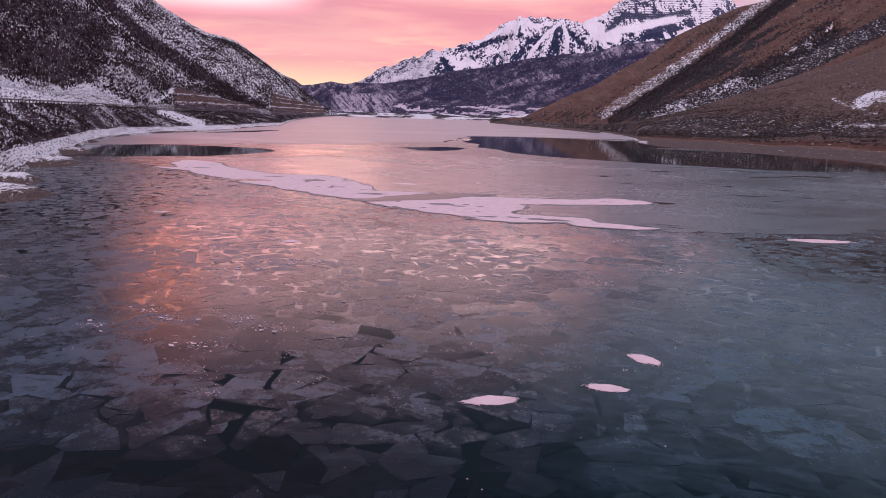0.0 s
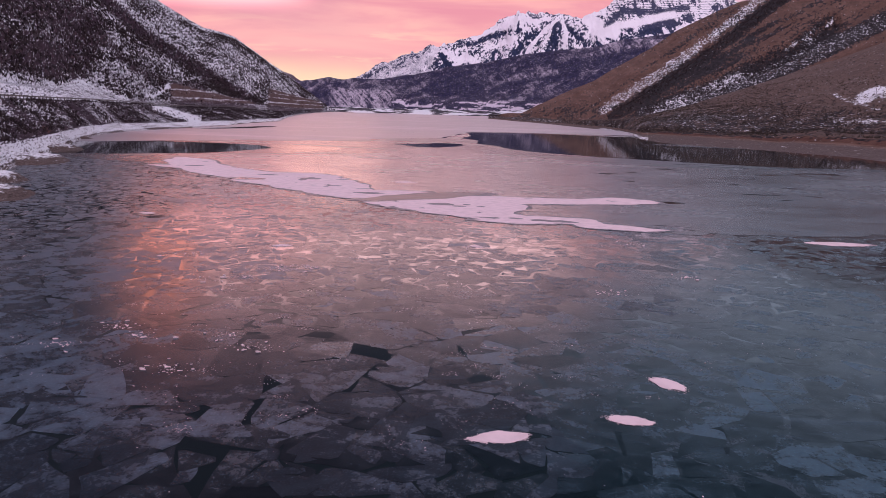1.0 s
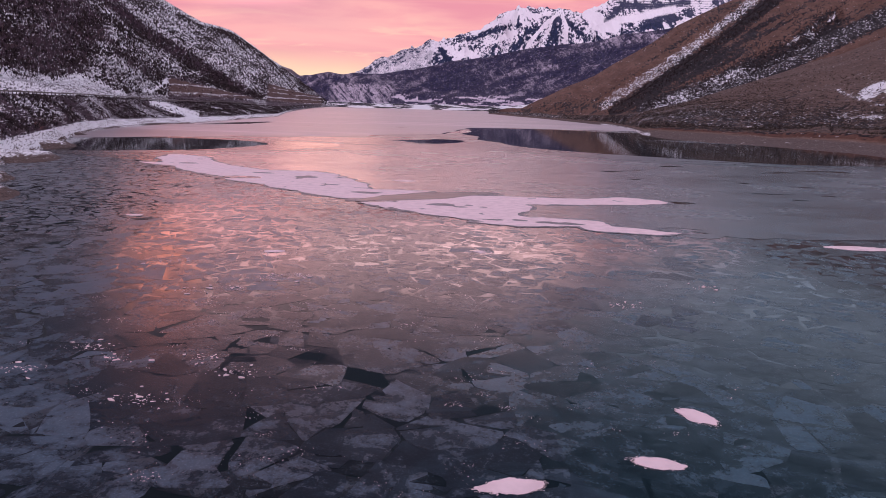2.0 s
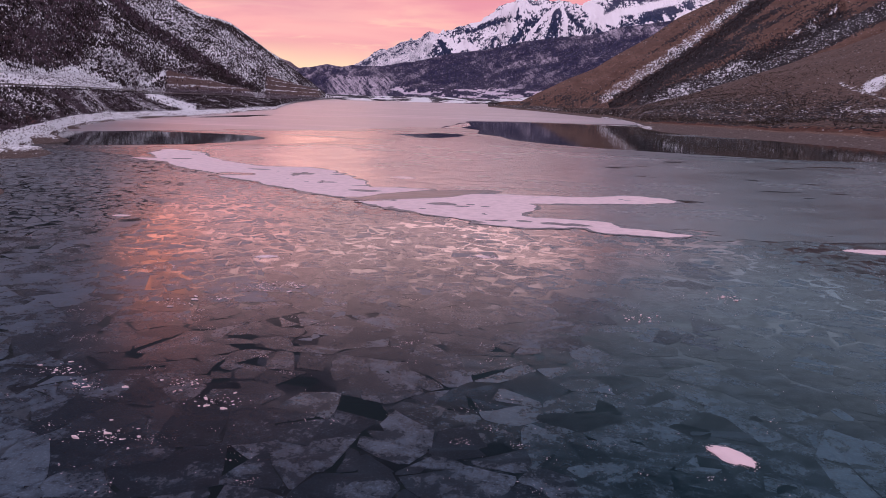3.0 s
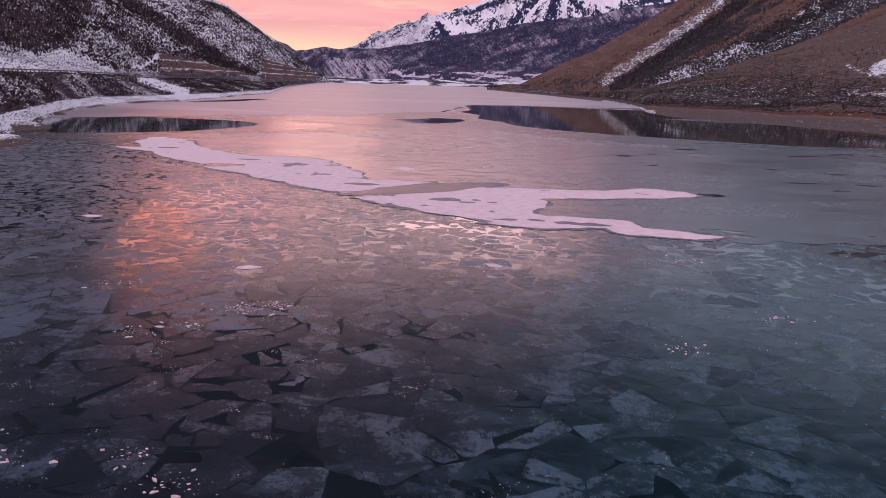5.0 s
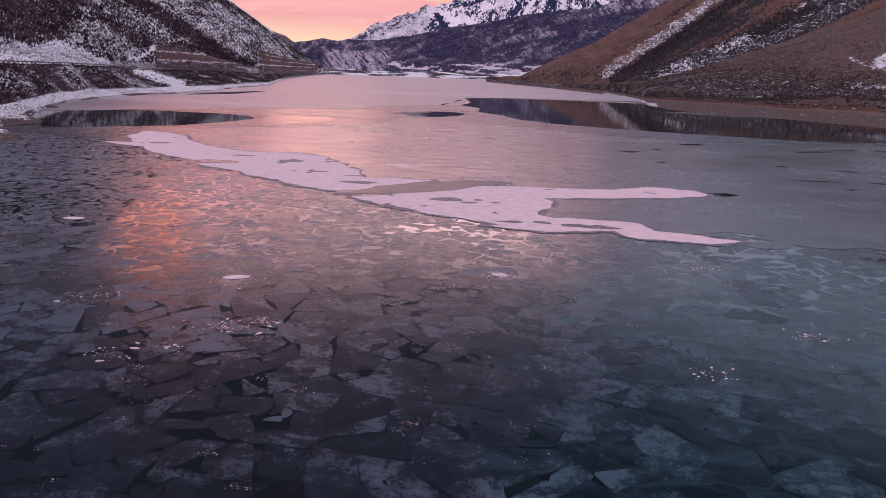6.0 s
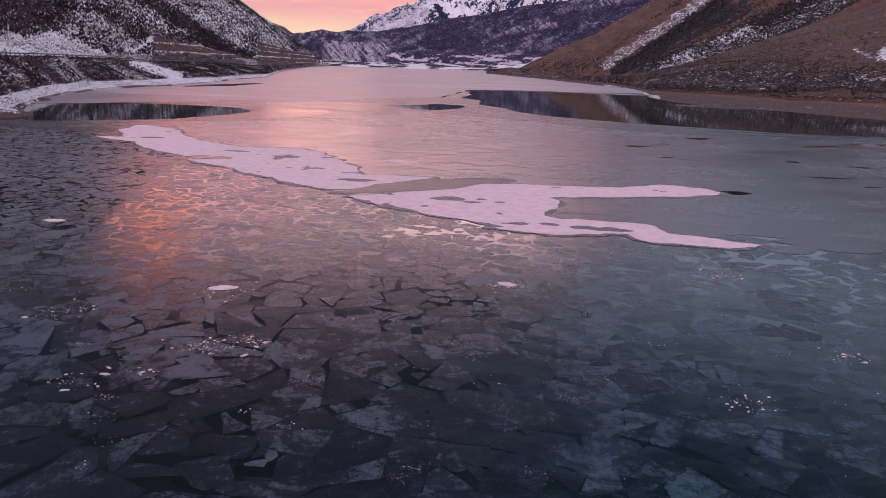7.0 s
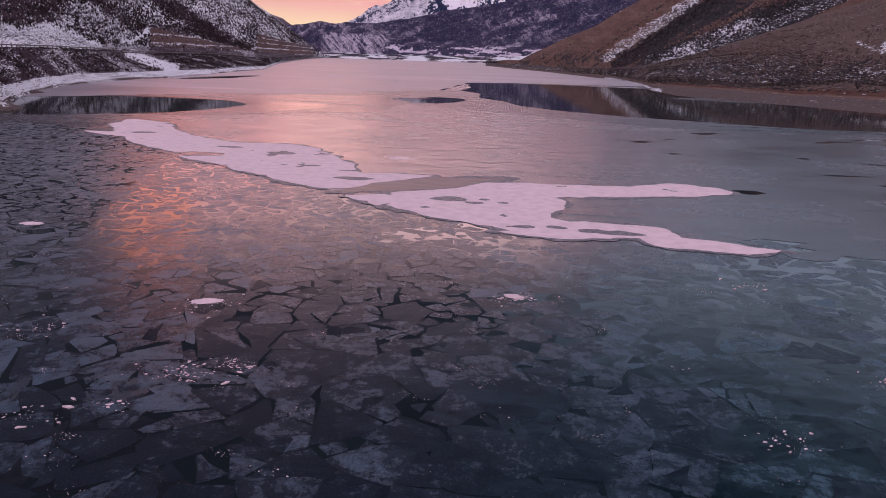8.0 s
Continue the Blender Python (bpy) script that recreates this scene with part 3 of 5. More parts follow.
verts, faces = [], []
stops = np.arange(-40, -13.9, 0.25)
for az in stops:
    a, b = beside_road(az, 1.8), beside_road(az, 9.0)
    verts += [(*a.xy, a.z + 0.08), (*b.xy, b.z + 0.12), (*a.xy, a.z - 0.5), (*b.xy, b.z - 0.5)]
for k in range(0, 4 * (len(stops) - 1), 4):
    faces += [(k, k + 4, k + 5, k + 1), (k + 2, k + 6, k + 4, k), (k + 1, k + 5, k + 7, k + 3)]
tagged(mesh_object("road", verts, faces, mat_road), "two-lane asphalt road streaked with old snow", "road", kind="structure")

guard_rail = tagged(new("guard_rail"), "long weathered steel guard rail beside the lake road", "guard rail")
verts, faces = [], []
stops = np.arange(-38, -17.9, 0.25)
for az in stops:
    a = beside_road(az, 1.2)
    verts += [(*a.xy, a.z + 0.46), (*a.xy, a.z + 0.74), (a.x * 0.9996, a.y * 0.9996, a.z + 0.60)]
for k in range(0, 3 * (len(stops) - 1), 3):
    faces += [(k, k + 3, k + 5, k + 2), (k + 2, k + 5, k + 4, k + 1), (k + 1, k + 4, k + 3, k)]
mesh_object("rail", verts, faces, mat_rail, guard_rail)
bm = bmesh.new()
bmesh.ops.create_cube(bm, size=1.0, matrix=Matrix.Translation((0, 0, 0.15)) @ Matrix.Diagonal((0.16, 0.16, 1.3, 1)))
bmesh.ops.bevel(bm, geom=bm.edges[:], offset=0.02, segments=1, affect="EDGES")
first = part("post", bm, mat_rail, guard_rail)
first.location = beside_road(-38, 1.35)
for k in range(1, 90):
    post = new("post", first.data)
    post.parent = guard_rail
    post.location = beside_road(-38 + 20.0 * k / 90, 1.35)

# the east side: gravel beach, red earth bank, sage bench, near spur, gully, long grass ridge
e_shore = [(0.9, 930), (3, 740), (7.2, 535), (9.5, 450), (11, 425), (12.3, 360), (13.2, 282), (14.6, 247), (16, 237), (18.4, 224), (22.2, 217), (25.5, 206), (27.6, 202), (30.4, 183), (45, 150), (90, 110), (180, 60)]
e_bank = [(0.9, 950, 0.8), (3, 760, 1.0), (7.2, 552, 1.3), (11, 442, 1.4), (13.3, 316, 1.2), (14.7, 306, 1.5), (17.4, 294, 1.8), (18.9, 292, 1.5), (22.6, 283, 1.1), (24.2, 274, 1.5), (25.9, 263, 1.75), (27.9, 252, 1.85), (30.3, 240, 1.8), (45, 220, 3), (90, 160, 5), (180, 110, 3)]
e_spur = [(0.9, 1000, -0.3), (3.7, 820, -0.32), (7, 620, -0.42), (11, 475, -0.35), (13, 420, 0.0), (16.5, 440, 1.05), (20.3, 470, 2.33), (24.5, 500, 3.88), (26.4, 510, 4.42), (29.4, 520, 5.74), (34, 540, 7.2), (60, 520, 9), (180, 400, 6)]
e_crest = [(0.9, 1020, -0.3), (3.2, 1000, -0.15), (3.7, 1000, 0.06), (6.8, 960, 1.71), (9.3, 950, 2.75), (11.2, 950, 3.94), (13.5, 960, 5.30), (15.3, 970, 6.56), (17.9, 990, 7.92), (19.6, 1000, 8.68), (20.9, 1010, 9.0),
           (23, 1020, 9.9), (27, 1040, 11), (34, 1050, 12), (60, 1000, 12), (180, 800, 8)]
crest_e, spur_e, shore_e = sighted(e_crest), sighted(e_spur), along(e_shore, 1)
bank_r, bank_z = along(e_bank, 1), along(e_bank, 2)
lines_e = [(lambda a: shore_e(a) - 8, constant(-1.0)), (shore_e, constant(0.0)), (bank_r, bank_z),
           (lambda a: bank_r(a) + 5, lambda a: bank_z(a) + 0.8 * step(a, 12, 15) + 1.2 * step(a, 19, 26)), (lambda a: bank_r(a) + 0.2 * (spur_e[0](a) - bank_r(a)), lambda a: bank_z(a) + 1.6 * step(a, 12, 15) + 1.6 * step(a, 19, 26) + 0.3), spur_e,
           (lambda a: spur_e[0](a) + 60, lambda a: spur_e[1](a) - 5 * step(a, 13, 20)), crest_e, (lambda a: crest_e[0](a) * 1.2, lambda a: crest_e[1](a) * 0.6)]
strip_line = [(10.1, 0.4), (13.2, 2.6), (16.0, 4.6), (18.2, 6.4), (19.8, 7.7), (21.3, 9.0), (24, 11.2)]
second_line = [(14.0, 0.35), (18.0, 2.3), (20.0, 3.2), (23.5, 5.05), (25.8, 6.95)]


def shape_east(az, r, x, y, z, s):
    up = step(s, 6, 6.3) * (1 - 0.8 * step(s, 6.75, 7.0))
    z = z + up * (4.0 * fractal(x / 110, y / 110, 4, 13) + 3.0 * ridged(az / 3.2 + 0.002 * r, r / 900, 2, 15))
    el = np.degrees(np.arctan2(z - EYE[2], r))
    z = z - 8 * up * np.maximum(band(az, el, strip_line, 0.8), band(az, el, second_line, 0.8))
    near = step(s, 4, 4.4) * (1 - 0.6 * step(s, 4.8, 5))
    z = z + near * (1.3 * fractal(x / 45, y / 45, 4, 17))
    return z + step(s, 1.0, 1.4) * (1 - step(s, 3.9, 4.2)) * 0.22 * fractal(x / 7, y / 7, 4, 19)


def masks_east(az, el, x, y, z, s):
    patch = fractal(x / 50, y / 50, 3, 41)
    far = step(s, 5.9, 6.05)
    strip = band(az, el + 0.16 * fractal(az / 0.25, el / 0.25, 3, 43), strip_line, 0.54) * far
    behind = band(az, el, [(13.5, 0.25), (20, 2.35), (24.4, 4.55), (29.2, 7.0), (33, 9)], 0.85) * far
    under = band(az, el, [(a + 0.9, e - 0.5) for a, e in strip_line], 0.55) * far
    second = band(az, el, second_line, 0.75) * far
    streaks = step(ridged(az / 1.3 - el / 1.0, el / 6 + az / 16, 4, 44), 0.25, 1.2) * far
    snow = 0.08 + 0.36 * strip + 0.22 * behind + 0.24 * second * step(patch, -0.3, 0.6)
    dots = band(az, el, [(18.3, 2.45), (19.6, 3.05), (20.2, 3.3)], 0.28) * far + band(az, el, [(23.2, 5.2), (23.9, 5.7)], 0.2) * far + band(az, el, [(25.6, 6.7), (25.9, 7.1)], 0.2) * far
    snow = np.maximum(snow, 0.52 * np.clip(dots, 0, 1))
    spur = step(s, 3.8, 4.0) * (1 - step(s, 5.0, 5.1))
    field = band(az, el, [(28.3, 1.75), (29.2, 2.25), (31, 2.1)], 0.62) * spur
    lines = band(az, el, [(26.6, 2.0), (27.4, 1.6), (28.3, 1.35), (29.4, 1.0)], 0.18) * spur + band(az, el, [(26.8, 0.15), (29, 0.15), (31, 0.2)], 0.22) * spur
    snow = np.maximum(snow, np.maximum((0.66 + 0.25 * fractal(x / 9, y / 9, 3, 47)) * field, 0.46 * np.clip(lines, 0, 1)))
    sprinkle = spur * step(el, 1.9, 0.2) * (0.20 + 0.08 * patch)
    snow = np.maximum(snow, sprinkle)
    spit = step(az, 9.6, 10.3) * (1 - step(az, 13.6, 14.2)) * (s < 2.6) * (s > 0.8)
    snow = np.maximum(snow, 0.5 * spit * (s < 1.5))
    snow = np.where((s > 0.8) & (s < 2.1), np.maximum(snow, 0.1), snow)
    lower = far * step(fractal((az - 1.6 * el) / 1.1, (el + 0.4 * az) / 5.0, 4, 46, 0.6), -0.05, 0.45) * step(el - np.interp(az, [a for a, _ in strip_line], [e for _, e in strip_line]), 0.6, -0.8)
    dark = np.clip(0.8 * under + 0.6 * second + 0.9 * behind + 0.42 * streaks + 0.50 * lower, 0, 1)
    dark = np.maximum(dark, band(az, el, [(26.9, 2.1), (27.5, 2.5), (28.4, 3.1), (29.4, 3.2)], 0.55) * spur)
    dark = np.maximum(dark, 0.6 * band(az, el, [(9.5, 0.4), (12, 0.9), (14, 0.5), (18, 1.3)], 0.35) * far)
    scrub = np.where(far > 0.5, 0.20 + 0.62 * dark + 0.10 * patch, np.where(s > 2.6, 0.28 + 0.28 * step(el, 2.0, -0.5) + 0.12 * patch, 0.08))
    red = 0.36 * far + (0.85 + 0.3 * patch) * step(s, 1.95, 2.05) * (1 - step(s, 2.7, 3.0)) * step(az, 12, 15)
    red = red * (1 - 0.6 * spur)
    return {"snow": snow, "scrub": scrub, "red": np.clip(red, 0, 1), "gravel": np.maximum(1 - step(s, 1.75, 1.95), 0.55 * spur)}


turns_e = np.concatenate([np.arange(0.9, 33, 0.06), np.arange(33, 46, 0.25), np.arange(46, 181, 3.0)])
hill_east, east = land_strip("hill_east", turns_e, lines_e, (6, 14, 6, 12, 70, 6, 110, 4), shape_east, masks_east, mat_hill_east, 6.0, 800.0, 1.9, 1.7)
tagged(hill_east, "dry brown grass hillside with snow-filled gullies above a gravel shore", "hillside", kind="structure")

# the head of the lake: fields, wooded foothills, the snow mountain, the hills at the notch
v_far = [(-14, 2300, 0.55), (-9, 2300, 0.50), (-4, 2300, 0.45), (1, 2300, 0.5), (5, 2300, 0.9), (10, 2300, 1.0)]
lines_v = [(constant(1440), constant(-2.0)), (constant(1480), constant(0.3)), (constant(1560), constant(2.0)), sighted(v_far), (constant(2700), constant(30))]


def shape_valley(az, r, x, y, z, s):
    return z + step(s, 1, 2) * 2.0 * fractal(x / 120, y / 120, 3, 51)


def masks_valley(az, el, x, y, z, s):
    fields = fractal(az / 1.6, (el + 0.02 * az) / 0.10, 3, 55)
    snow = 0.66 + 0.9 * fields
    return {"snow": np.clip(snow, 0.05, 1.0), "scrub": np.clip(0.45 - 0.6 * fields, 0.05, 0.9), "red": 0.1}


valley, _ = land_strip("valley_floor", np.arange(-14, 11, 0.12), lines_v, (3, 6, 40, 6), shape_valley, masks_valley, mat_valley)
tagged(valley, "flat snowy fields and tree lines at the lake head", "valley", kind="structure")

f_crest = [(-18, 2500, 2.2), (-14.5, 2500, 2.05), (-12.4, 2600, 2.5), (-11.2, 2650, 2.37), (-10.4, 2700, 2.45), (-8.0, 2800, 2.44), (-5.5, 2850, 2.84), (-2.5, 2900, 3.61), (0.6, 3000, 4.01), (3.7, 3050, 4.79), (6.8, 3100, 5.16),
           (8.8, 3150, 5.36), (11.3, 3200, 5.98), (14.4, 3200, 6.36), (17, 3200, 6.8), (24, 3200, 7.5)]
crest_f = sighted(f_crest)
h_crest = [(-18, 2050, 0.2), (-13.6, 2050, 0.45), (-11.3, 2100, 1.5), (-8.9, 2150, 1.7), (-7, 2150, 0.9), (-5, 2150, 0.75), (0, 2150, 0.9), (5, 2200, 1.5), (10, 2200, 2.4), (24, 2200, 3)]
crest_h = sighted(h_crest)
lines_f = [(constant(1800), constant(6)), crest_h, (lambda a: crest_h[0](a) + 130, lambda a: crest_h[1](a) * 0.85), crest_f, (lambda a: crest_f[0](a) * 1.15, lambda a: crest_f[1](a) * 0.7)]


def shape_foothill(az, r, x, y, z, s):
    up = step(s, 0.1, 0.6) * (1 - 0.8 * step(s, 2.8, 3.0))
    bend = 120 * fractal(x / 500, y / 500, 2, 69)
    return z + up * (14 * fractal(x / 200, y / 200, 4, 61) + 12 * ridged((x + bend) / 230 + y / 700, y / 900, 4, 63))


def masks_foothill(az, el, x, y, z, s):
    zx = np.gradient(z, axis=1) / np.maximum(np.abs(np.gradient(x, axis=1)), 1e-3)
    fine = fractal(az / 0.14, el / 0.09, 4, 68, 0.7)
    # open woods in bands that climb to the east, snow showing between the trees
    lean = fractal((az - 2.2 * el) / 0.9, (el + 0.25 * az) / 0.7, 4, 65, 0.6)
    runs = 0.6 * fractal((az + 0.9 * (el - 2)) / 0.17, (el - 0.2 * az) / 0.6, 4, 62, 0.7) + 0.4 * fractal((az - 0.7 * el) / 0.24, el / 0.5, 4, 64, 0.7)
    open_wood = step(lean, 0.05, 0.9)
    # ridge shading is painted in as well: slopes falling eastward get paler cover
    cover = 0.03 + 0.14 * step(zx, 0.10, -0.45) + open_wood * (0.10 + 0.20 * step(runs, -0.1, 0.8)) + 0.13 * step(fine, 0.0, 0.9)
    cover = cover + 0.14 * band(az, el, [(-0.1, 3.0), (1.1, 3.3), (2.3, 2.9)], 0.6) * step(runs, -0.3, 0.5) + 0.18 * band(az, el, [(3.2, 3.0), (4.2, 3.1), (6.4, 3.4)], 0.4) * step(runs, -0.4, 0.4)
    cover = cover + 0.30 * band(az, el, [(9.0, 5.0), (13, 5.8), (16, 5.7)], 0.55) * (0.1 + 1.1 * step(runs, -0.1, 0.6))
    # the bare knoll at the western end, ruled with lines of trees
    knoll = step(el, 1.75, 1.45) * step(az, -12.6, -11.6) * step(az, -6.6, -7.6)
    lines = step(fractal((az + 0.9 * el) / 0.11, (el - 0.9 * az) / 0.9, 3, 66, 0.6), -0.2, 0.6)
    cover = cover * (1 - knoll) + knoll * (0.54 - 0.52 * lines + 0.16 * fine)
    cover = cover + 0.22 * band(az, el, [(-14, 1.6), (-12.4, 2.3), (-10.8, 2.2)], 0.5) * step(runs, -0.3, 0.5)
    # fields and tree rows along the foot
    low = step(el, 1.25, 0.75) * step(az, -8.5, -6.5)
    plots = fractal(az / 1.1, (el - 0.03 * az) / 0.13, 3, 67, 0.6) + 0.4 * fractal(az / 0.15, el / 0.06, 2, 70)
    cover = cover * (1 - low) + low * (0.08 + 0.75 * step(plots, 0.0 + 0.35 * step(el, 0.3, 1.0), 0.35 + 0.4 * step(el, 0.3, 1.0)))
    return {"snow": np.clip(0.95 * cover + 0.085, 0.05, 1.0), "scrub": np.clip(0.62 - 0.30 * lean, 0, 1), "red": 0.02}


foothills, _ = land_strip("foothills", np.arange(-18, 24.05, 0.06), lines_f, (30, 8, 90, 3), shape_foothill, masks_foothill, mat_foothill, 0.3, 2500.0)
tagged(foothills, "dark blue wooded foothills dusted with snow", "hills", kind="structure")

p_crest = [(-12.5, 4100, 1.8), (-10.4, 4100, 2.55), (-8.2, 4150, 3.74), (-6.8, 4150, 4.2), (-5.6, 4150, 4.6), (-4.2, 4200, 5.22), (-2.8, 4250, 5.26), (-1.3, 4300, 5.88), (0.1, 4300, 6.36), (1.5, 4350, 7.35), (3.0, 4350, 7.94),
           (4.8, 4350, 7.92), (6.6, 4400, 7.72), (7.9, 4450, 7.77), (9.2, 4500, 8.15), (10.3, 4550, 8.73), (11.2, 4600, 9.5), (13, 4600, 9.9), (15.2, 4600, 9.75), (17.5, 4600, 9.7), (18.6, 4600, 9.5), (19.4, 4600, 8.8), (21, 4600, 8.2), (24, 4600, 7.5)]
crest_p = sighted(p_crest)
lines_p = [(constant(3300), constant(120)), (lambda a: crest_p[0](a) * 0.90, lambda a: crest_p[1](a) * 0.60), crest_p, (lambda a: crest_p[0](a) * 1.05, lambda a: crest_p[1](a) * 0.75)]


def flank(az, el, width, length, seed):
    """Noise drawn out down the slopes, which fall away west and east of the summits."""
    lean = np.interp(az, [-12, -4, 0.5, 6.0, 9.5, 24], [-1.3, -1.0, -0.6, 1.0, 0.7, 0.9])
    warp = 0.35 * fractal(az / 1.4, el / 1.0, 3, seed + 50)
    return fractal((az + lean * (el - 6.5) + warp) / width, (el - 0.3 * lean * az + warp) / length, 5, seed, 0.55)


def gullies(az, el, a0, e0, wide, seed):
    """Noise drawn out along lines that fan down from a summit."""
    ang = np.arctan2(az - a0, np.maximum(e0 - el, 0) + 0.3)
    rad = np.hypot(az - a0, el - e0)
    warp = 0.10 * fractal(az / 0.5, el / 0.4, 3, seed + 9)
    return fractal((ang + warp) / wide, (rad + 2 * warp) / 1.3, 5, seed, 0.62)


def shape_peak(az, r, x, y, z, s):
    up = step(s, 0.0, 0.3) * (1 - 0.9 * step(s, 1.75, 2.0))
    el = np.degrees(np.arctan2(z - EYE[2], r))
    calm = 1 - 0.7 * step(az, 9, 11)
    z = z + up * calm * 44 * flank(az, el, 1.1, 2.0, 85) + up * 16 * fractal(x / 120, y / 120, 5, 73)
    return z + step(s, 1.9, 2.0) * (1 - step(s, 2.0, 2.2)) * 14 * fractal(x / 75, y / 75, 5, 77, 0.6)


def masks_peak(az, el, x, y, z, s):
    patch = fractal(az / 0.45, el / 0.30, 4, 81)
    bare = np.interp(el, [4.0, 5.5, 6.5, 7.5, 9.5], [-0.12, -0.02, 0.10, 0.20, 0.45])
    # fans of trees and rock below the two summits, the pyramid east of them and the western shoulder
    fan = gullies(az, el, 3.0, 8.3, 0.10, 87) + 0.7 * gullies(az, el, 3.0, 8.3, 0.035, 86)
    pyramid = gullies(az, el, 6.4, 7.9, 0.10, 88) + 0.7 * gullies(az, el, 6.4, 7.9, 0.032, 85) + 0.12
    slope = flank(az, el, 0.6, 1.3, 89) + 0.6 * flank(az, el, 0.12, 0.5, 84)
    inside = step(az, np.interp(el, [4.4, 7.7], [1.7, 5.9]), np.interp(el, [4.4, 7.7], [2.1, 6.2])) * step(az, np.interp(el, [5.5, 7.7], [9.1, 6.7]), np.interp(el, [5.5, 7.7], [8.7, 6.5]))
    west = step(az, 0.6, -0.8)
    runs = 0.52 * ((fan * (1 - inside) + pyramid * inside) * (1 - west) + slope * west) + 0.55 * fractal(az / 0.13, el / 0.11, 3, 83, 0.7)
    open_side = step(az, 8.4, 9.4)
    runs = runs * (1 - open_side) + open_side * (0.7 * slope + 0.40 * fractal(az / 0.13, el / 0.09, 3, 83, 0.7))
    # dark faces and bright spines that stand out, their light and shade put into the cover
    runs = runs + 0.75 * band(az, el, [(6.35, 7.3), (6.1, 6.2), (5.6, 5.2)], 0.5) + 0.75 * band(az, el, [(4.4, 6.4), (3.6, 5.5), (2.6, 4.7)], 0.5) + 0.68 * band(az, el, [(6.8, 7.2), (7.8, 6.2), (8.5, 5.6)], 0.25)
    runs = runs - 1.20 * band(az, el, [(6.3, 7.6), (5.3, 6.8), (4.6, 6.0), (3.9, 5.0)], 0.20) - 1.05 * band(az, el, [(6.5, 7.4), (6.9, 6.4), (6.9, 5.6)], 0.22) - 0.90 * band(az, el, [(3.3, 7.6), (4.2, 7.3), (5.4, 7.5)], 0.25)
    runs = runs + 0.52 * band(az, el, [(-1.0, 5.4), (1.2, 6.2), (3.2, 6.6)], 0.30) - 0.75 * band(az, el, [(-0.5, 5.9), (1.6, 6.9), (2.9, 7.5)], 0.3) - 0.60 * band(az, el, [(0.5, 5.2), (2.0, 5.6), (2.8, 6.0)], 0.35)
    runs = runs - 1.20 * band(az, el, [(8.6, 7.5), (9.4, 6.8), (10.6, 6.5)], 0.6) + 0.90 * band(az, el, [(12.8, 6.6), (14.5, 7.1), (16.3, 7.6)], 0.55)
    runs = runs + 1.05 * band(az, el, [(-3.3, 4.8), (-2.8, 4.0), (-2.4, 3.6)], 0.28) - 1.05 * band(az, el, [(-1.9, 3.9), (-1.2, 4.5), (-0.3, 4.0)], 0.35) - 0.90 * band(az, el, [(-3.9, 5.0), (-2.6, 4.7), (-2.2, 4.3)], 0.25)
    runs = runs + 0.30 * fractal(az / 0.07, el / 0.06, 2, 82)
    # half cover stands for shadowed snow, besides trees and rock
    shaded = step(runs, bare - 0.30, bare + 0.34)
    snow = 0.92 - 0.86 * shaded + 0.05 * patch
    wall = step(az, 9.8, 10.6) * step(el, 7.4, 8.0)
    strata = step(np.sin((z + 0.05 * x) * 0.36 + 1.4 * smooth_noise(x / 300, z / 60, 83)), -0.1, 0.7)
    snow = snow - wall * 0.62 * strata * (0.6 + 0.4 * patch)
    cliff = band(az, el, [(10.0, 7.0), (10.6, 7.6), (11.3, 8.15), (14, 8.0), (16, 8.3)], 0.33)
    snow = snow - 0.60 * cliff
    bowl = band(az, el, [(9.6, 6.4), (10.8, 7.0), (12.2, 7.2), (13.6, 7.55), (15, 7.8)], 0.45)
    snow = np.maximum(snow, 0.85 * bowl)
    left = step(az, -3.2, -4.4)
    snow = snow * (1 - left) + left * (0.57 + 0.08 * patch - 0.42 * step(runs, -0.2, 0.7))
    trees = step(el, 7.4, 6.2) * shaded * (1 - bowl) * (1 - 0.75 * left)
    return {"snow": np.clip(snow, 0.05, 0.95), "scrub": np.clip(0.2 + 0.75 * trees, 0, 1), "red": 0.0}


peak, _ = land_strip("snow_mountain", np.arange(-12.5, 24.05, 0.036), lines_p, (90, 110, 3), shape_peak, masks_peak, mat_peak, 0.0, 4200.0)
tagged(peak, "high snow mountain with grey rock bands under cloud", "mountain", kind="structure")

n_crest = [(-20, 3600, 4.2), (-16.5, 3600, 2.98), (-15.3, 3600, 2.58), (-14.5, 3600, 2.08), (-12, 3600, 1.6), (-9, 3600, 1.2)]
crest_n = sighted(n_crest)
lines_n = [(constant(3100), constant(20)), crest_n, (constant(3900), constant(60))]
# the pink evening light on this ridge is coloured in through the red mask
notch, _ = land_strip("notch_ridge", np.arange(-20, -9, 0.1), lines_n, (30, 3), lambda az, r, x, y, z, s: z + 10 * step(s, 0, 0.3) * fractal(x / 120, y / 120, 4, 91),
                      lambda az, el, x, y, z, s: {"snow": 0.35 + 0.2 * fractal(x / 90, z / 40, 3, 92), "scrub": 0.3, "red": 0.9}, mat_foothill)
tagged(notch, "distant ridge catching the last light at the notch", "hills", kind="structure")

# lake bed and low ground, one sheet out to the horizon
bm = bmesh.new()
bmesh.ops.create_circle(bm, cap_ends=True, cap_tris=False, segments=96, radius=4900)
ground = part("ground", bm, mat_bed)
ground.location.z = -4.0
tagged(ground, "grey lake bed and low ground to the horizon", "ground", kind="structure")

# ---- water and ice ----
bm = bmesh.new()
bmesh.ops.create_circle(bm, cap_ends=True, cap_tris=False, segments=96, radius=1600)
lake = part("water", bm, mat_water)
tagged(lake, "still dark lake water in leads between the ice", "water", kind="structure")

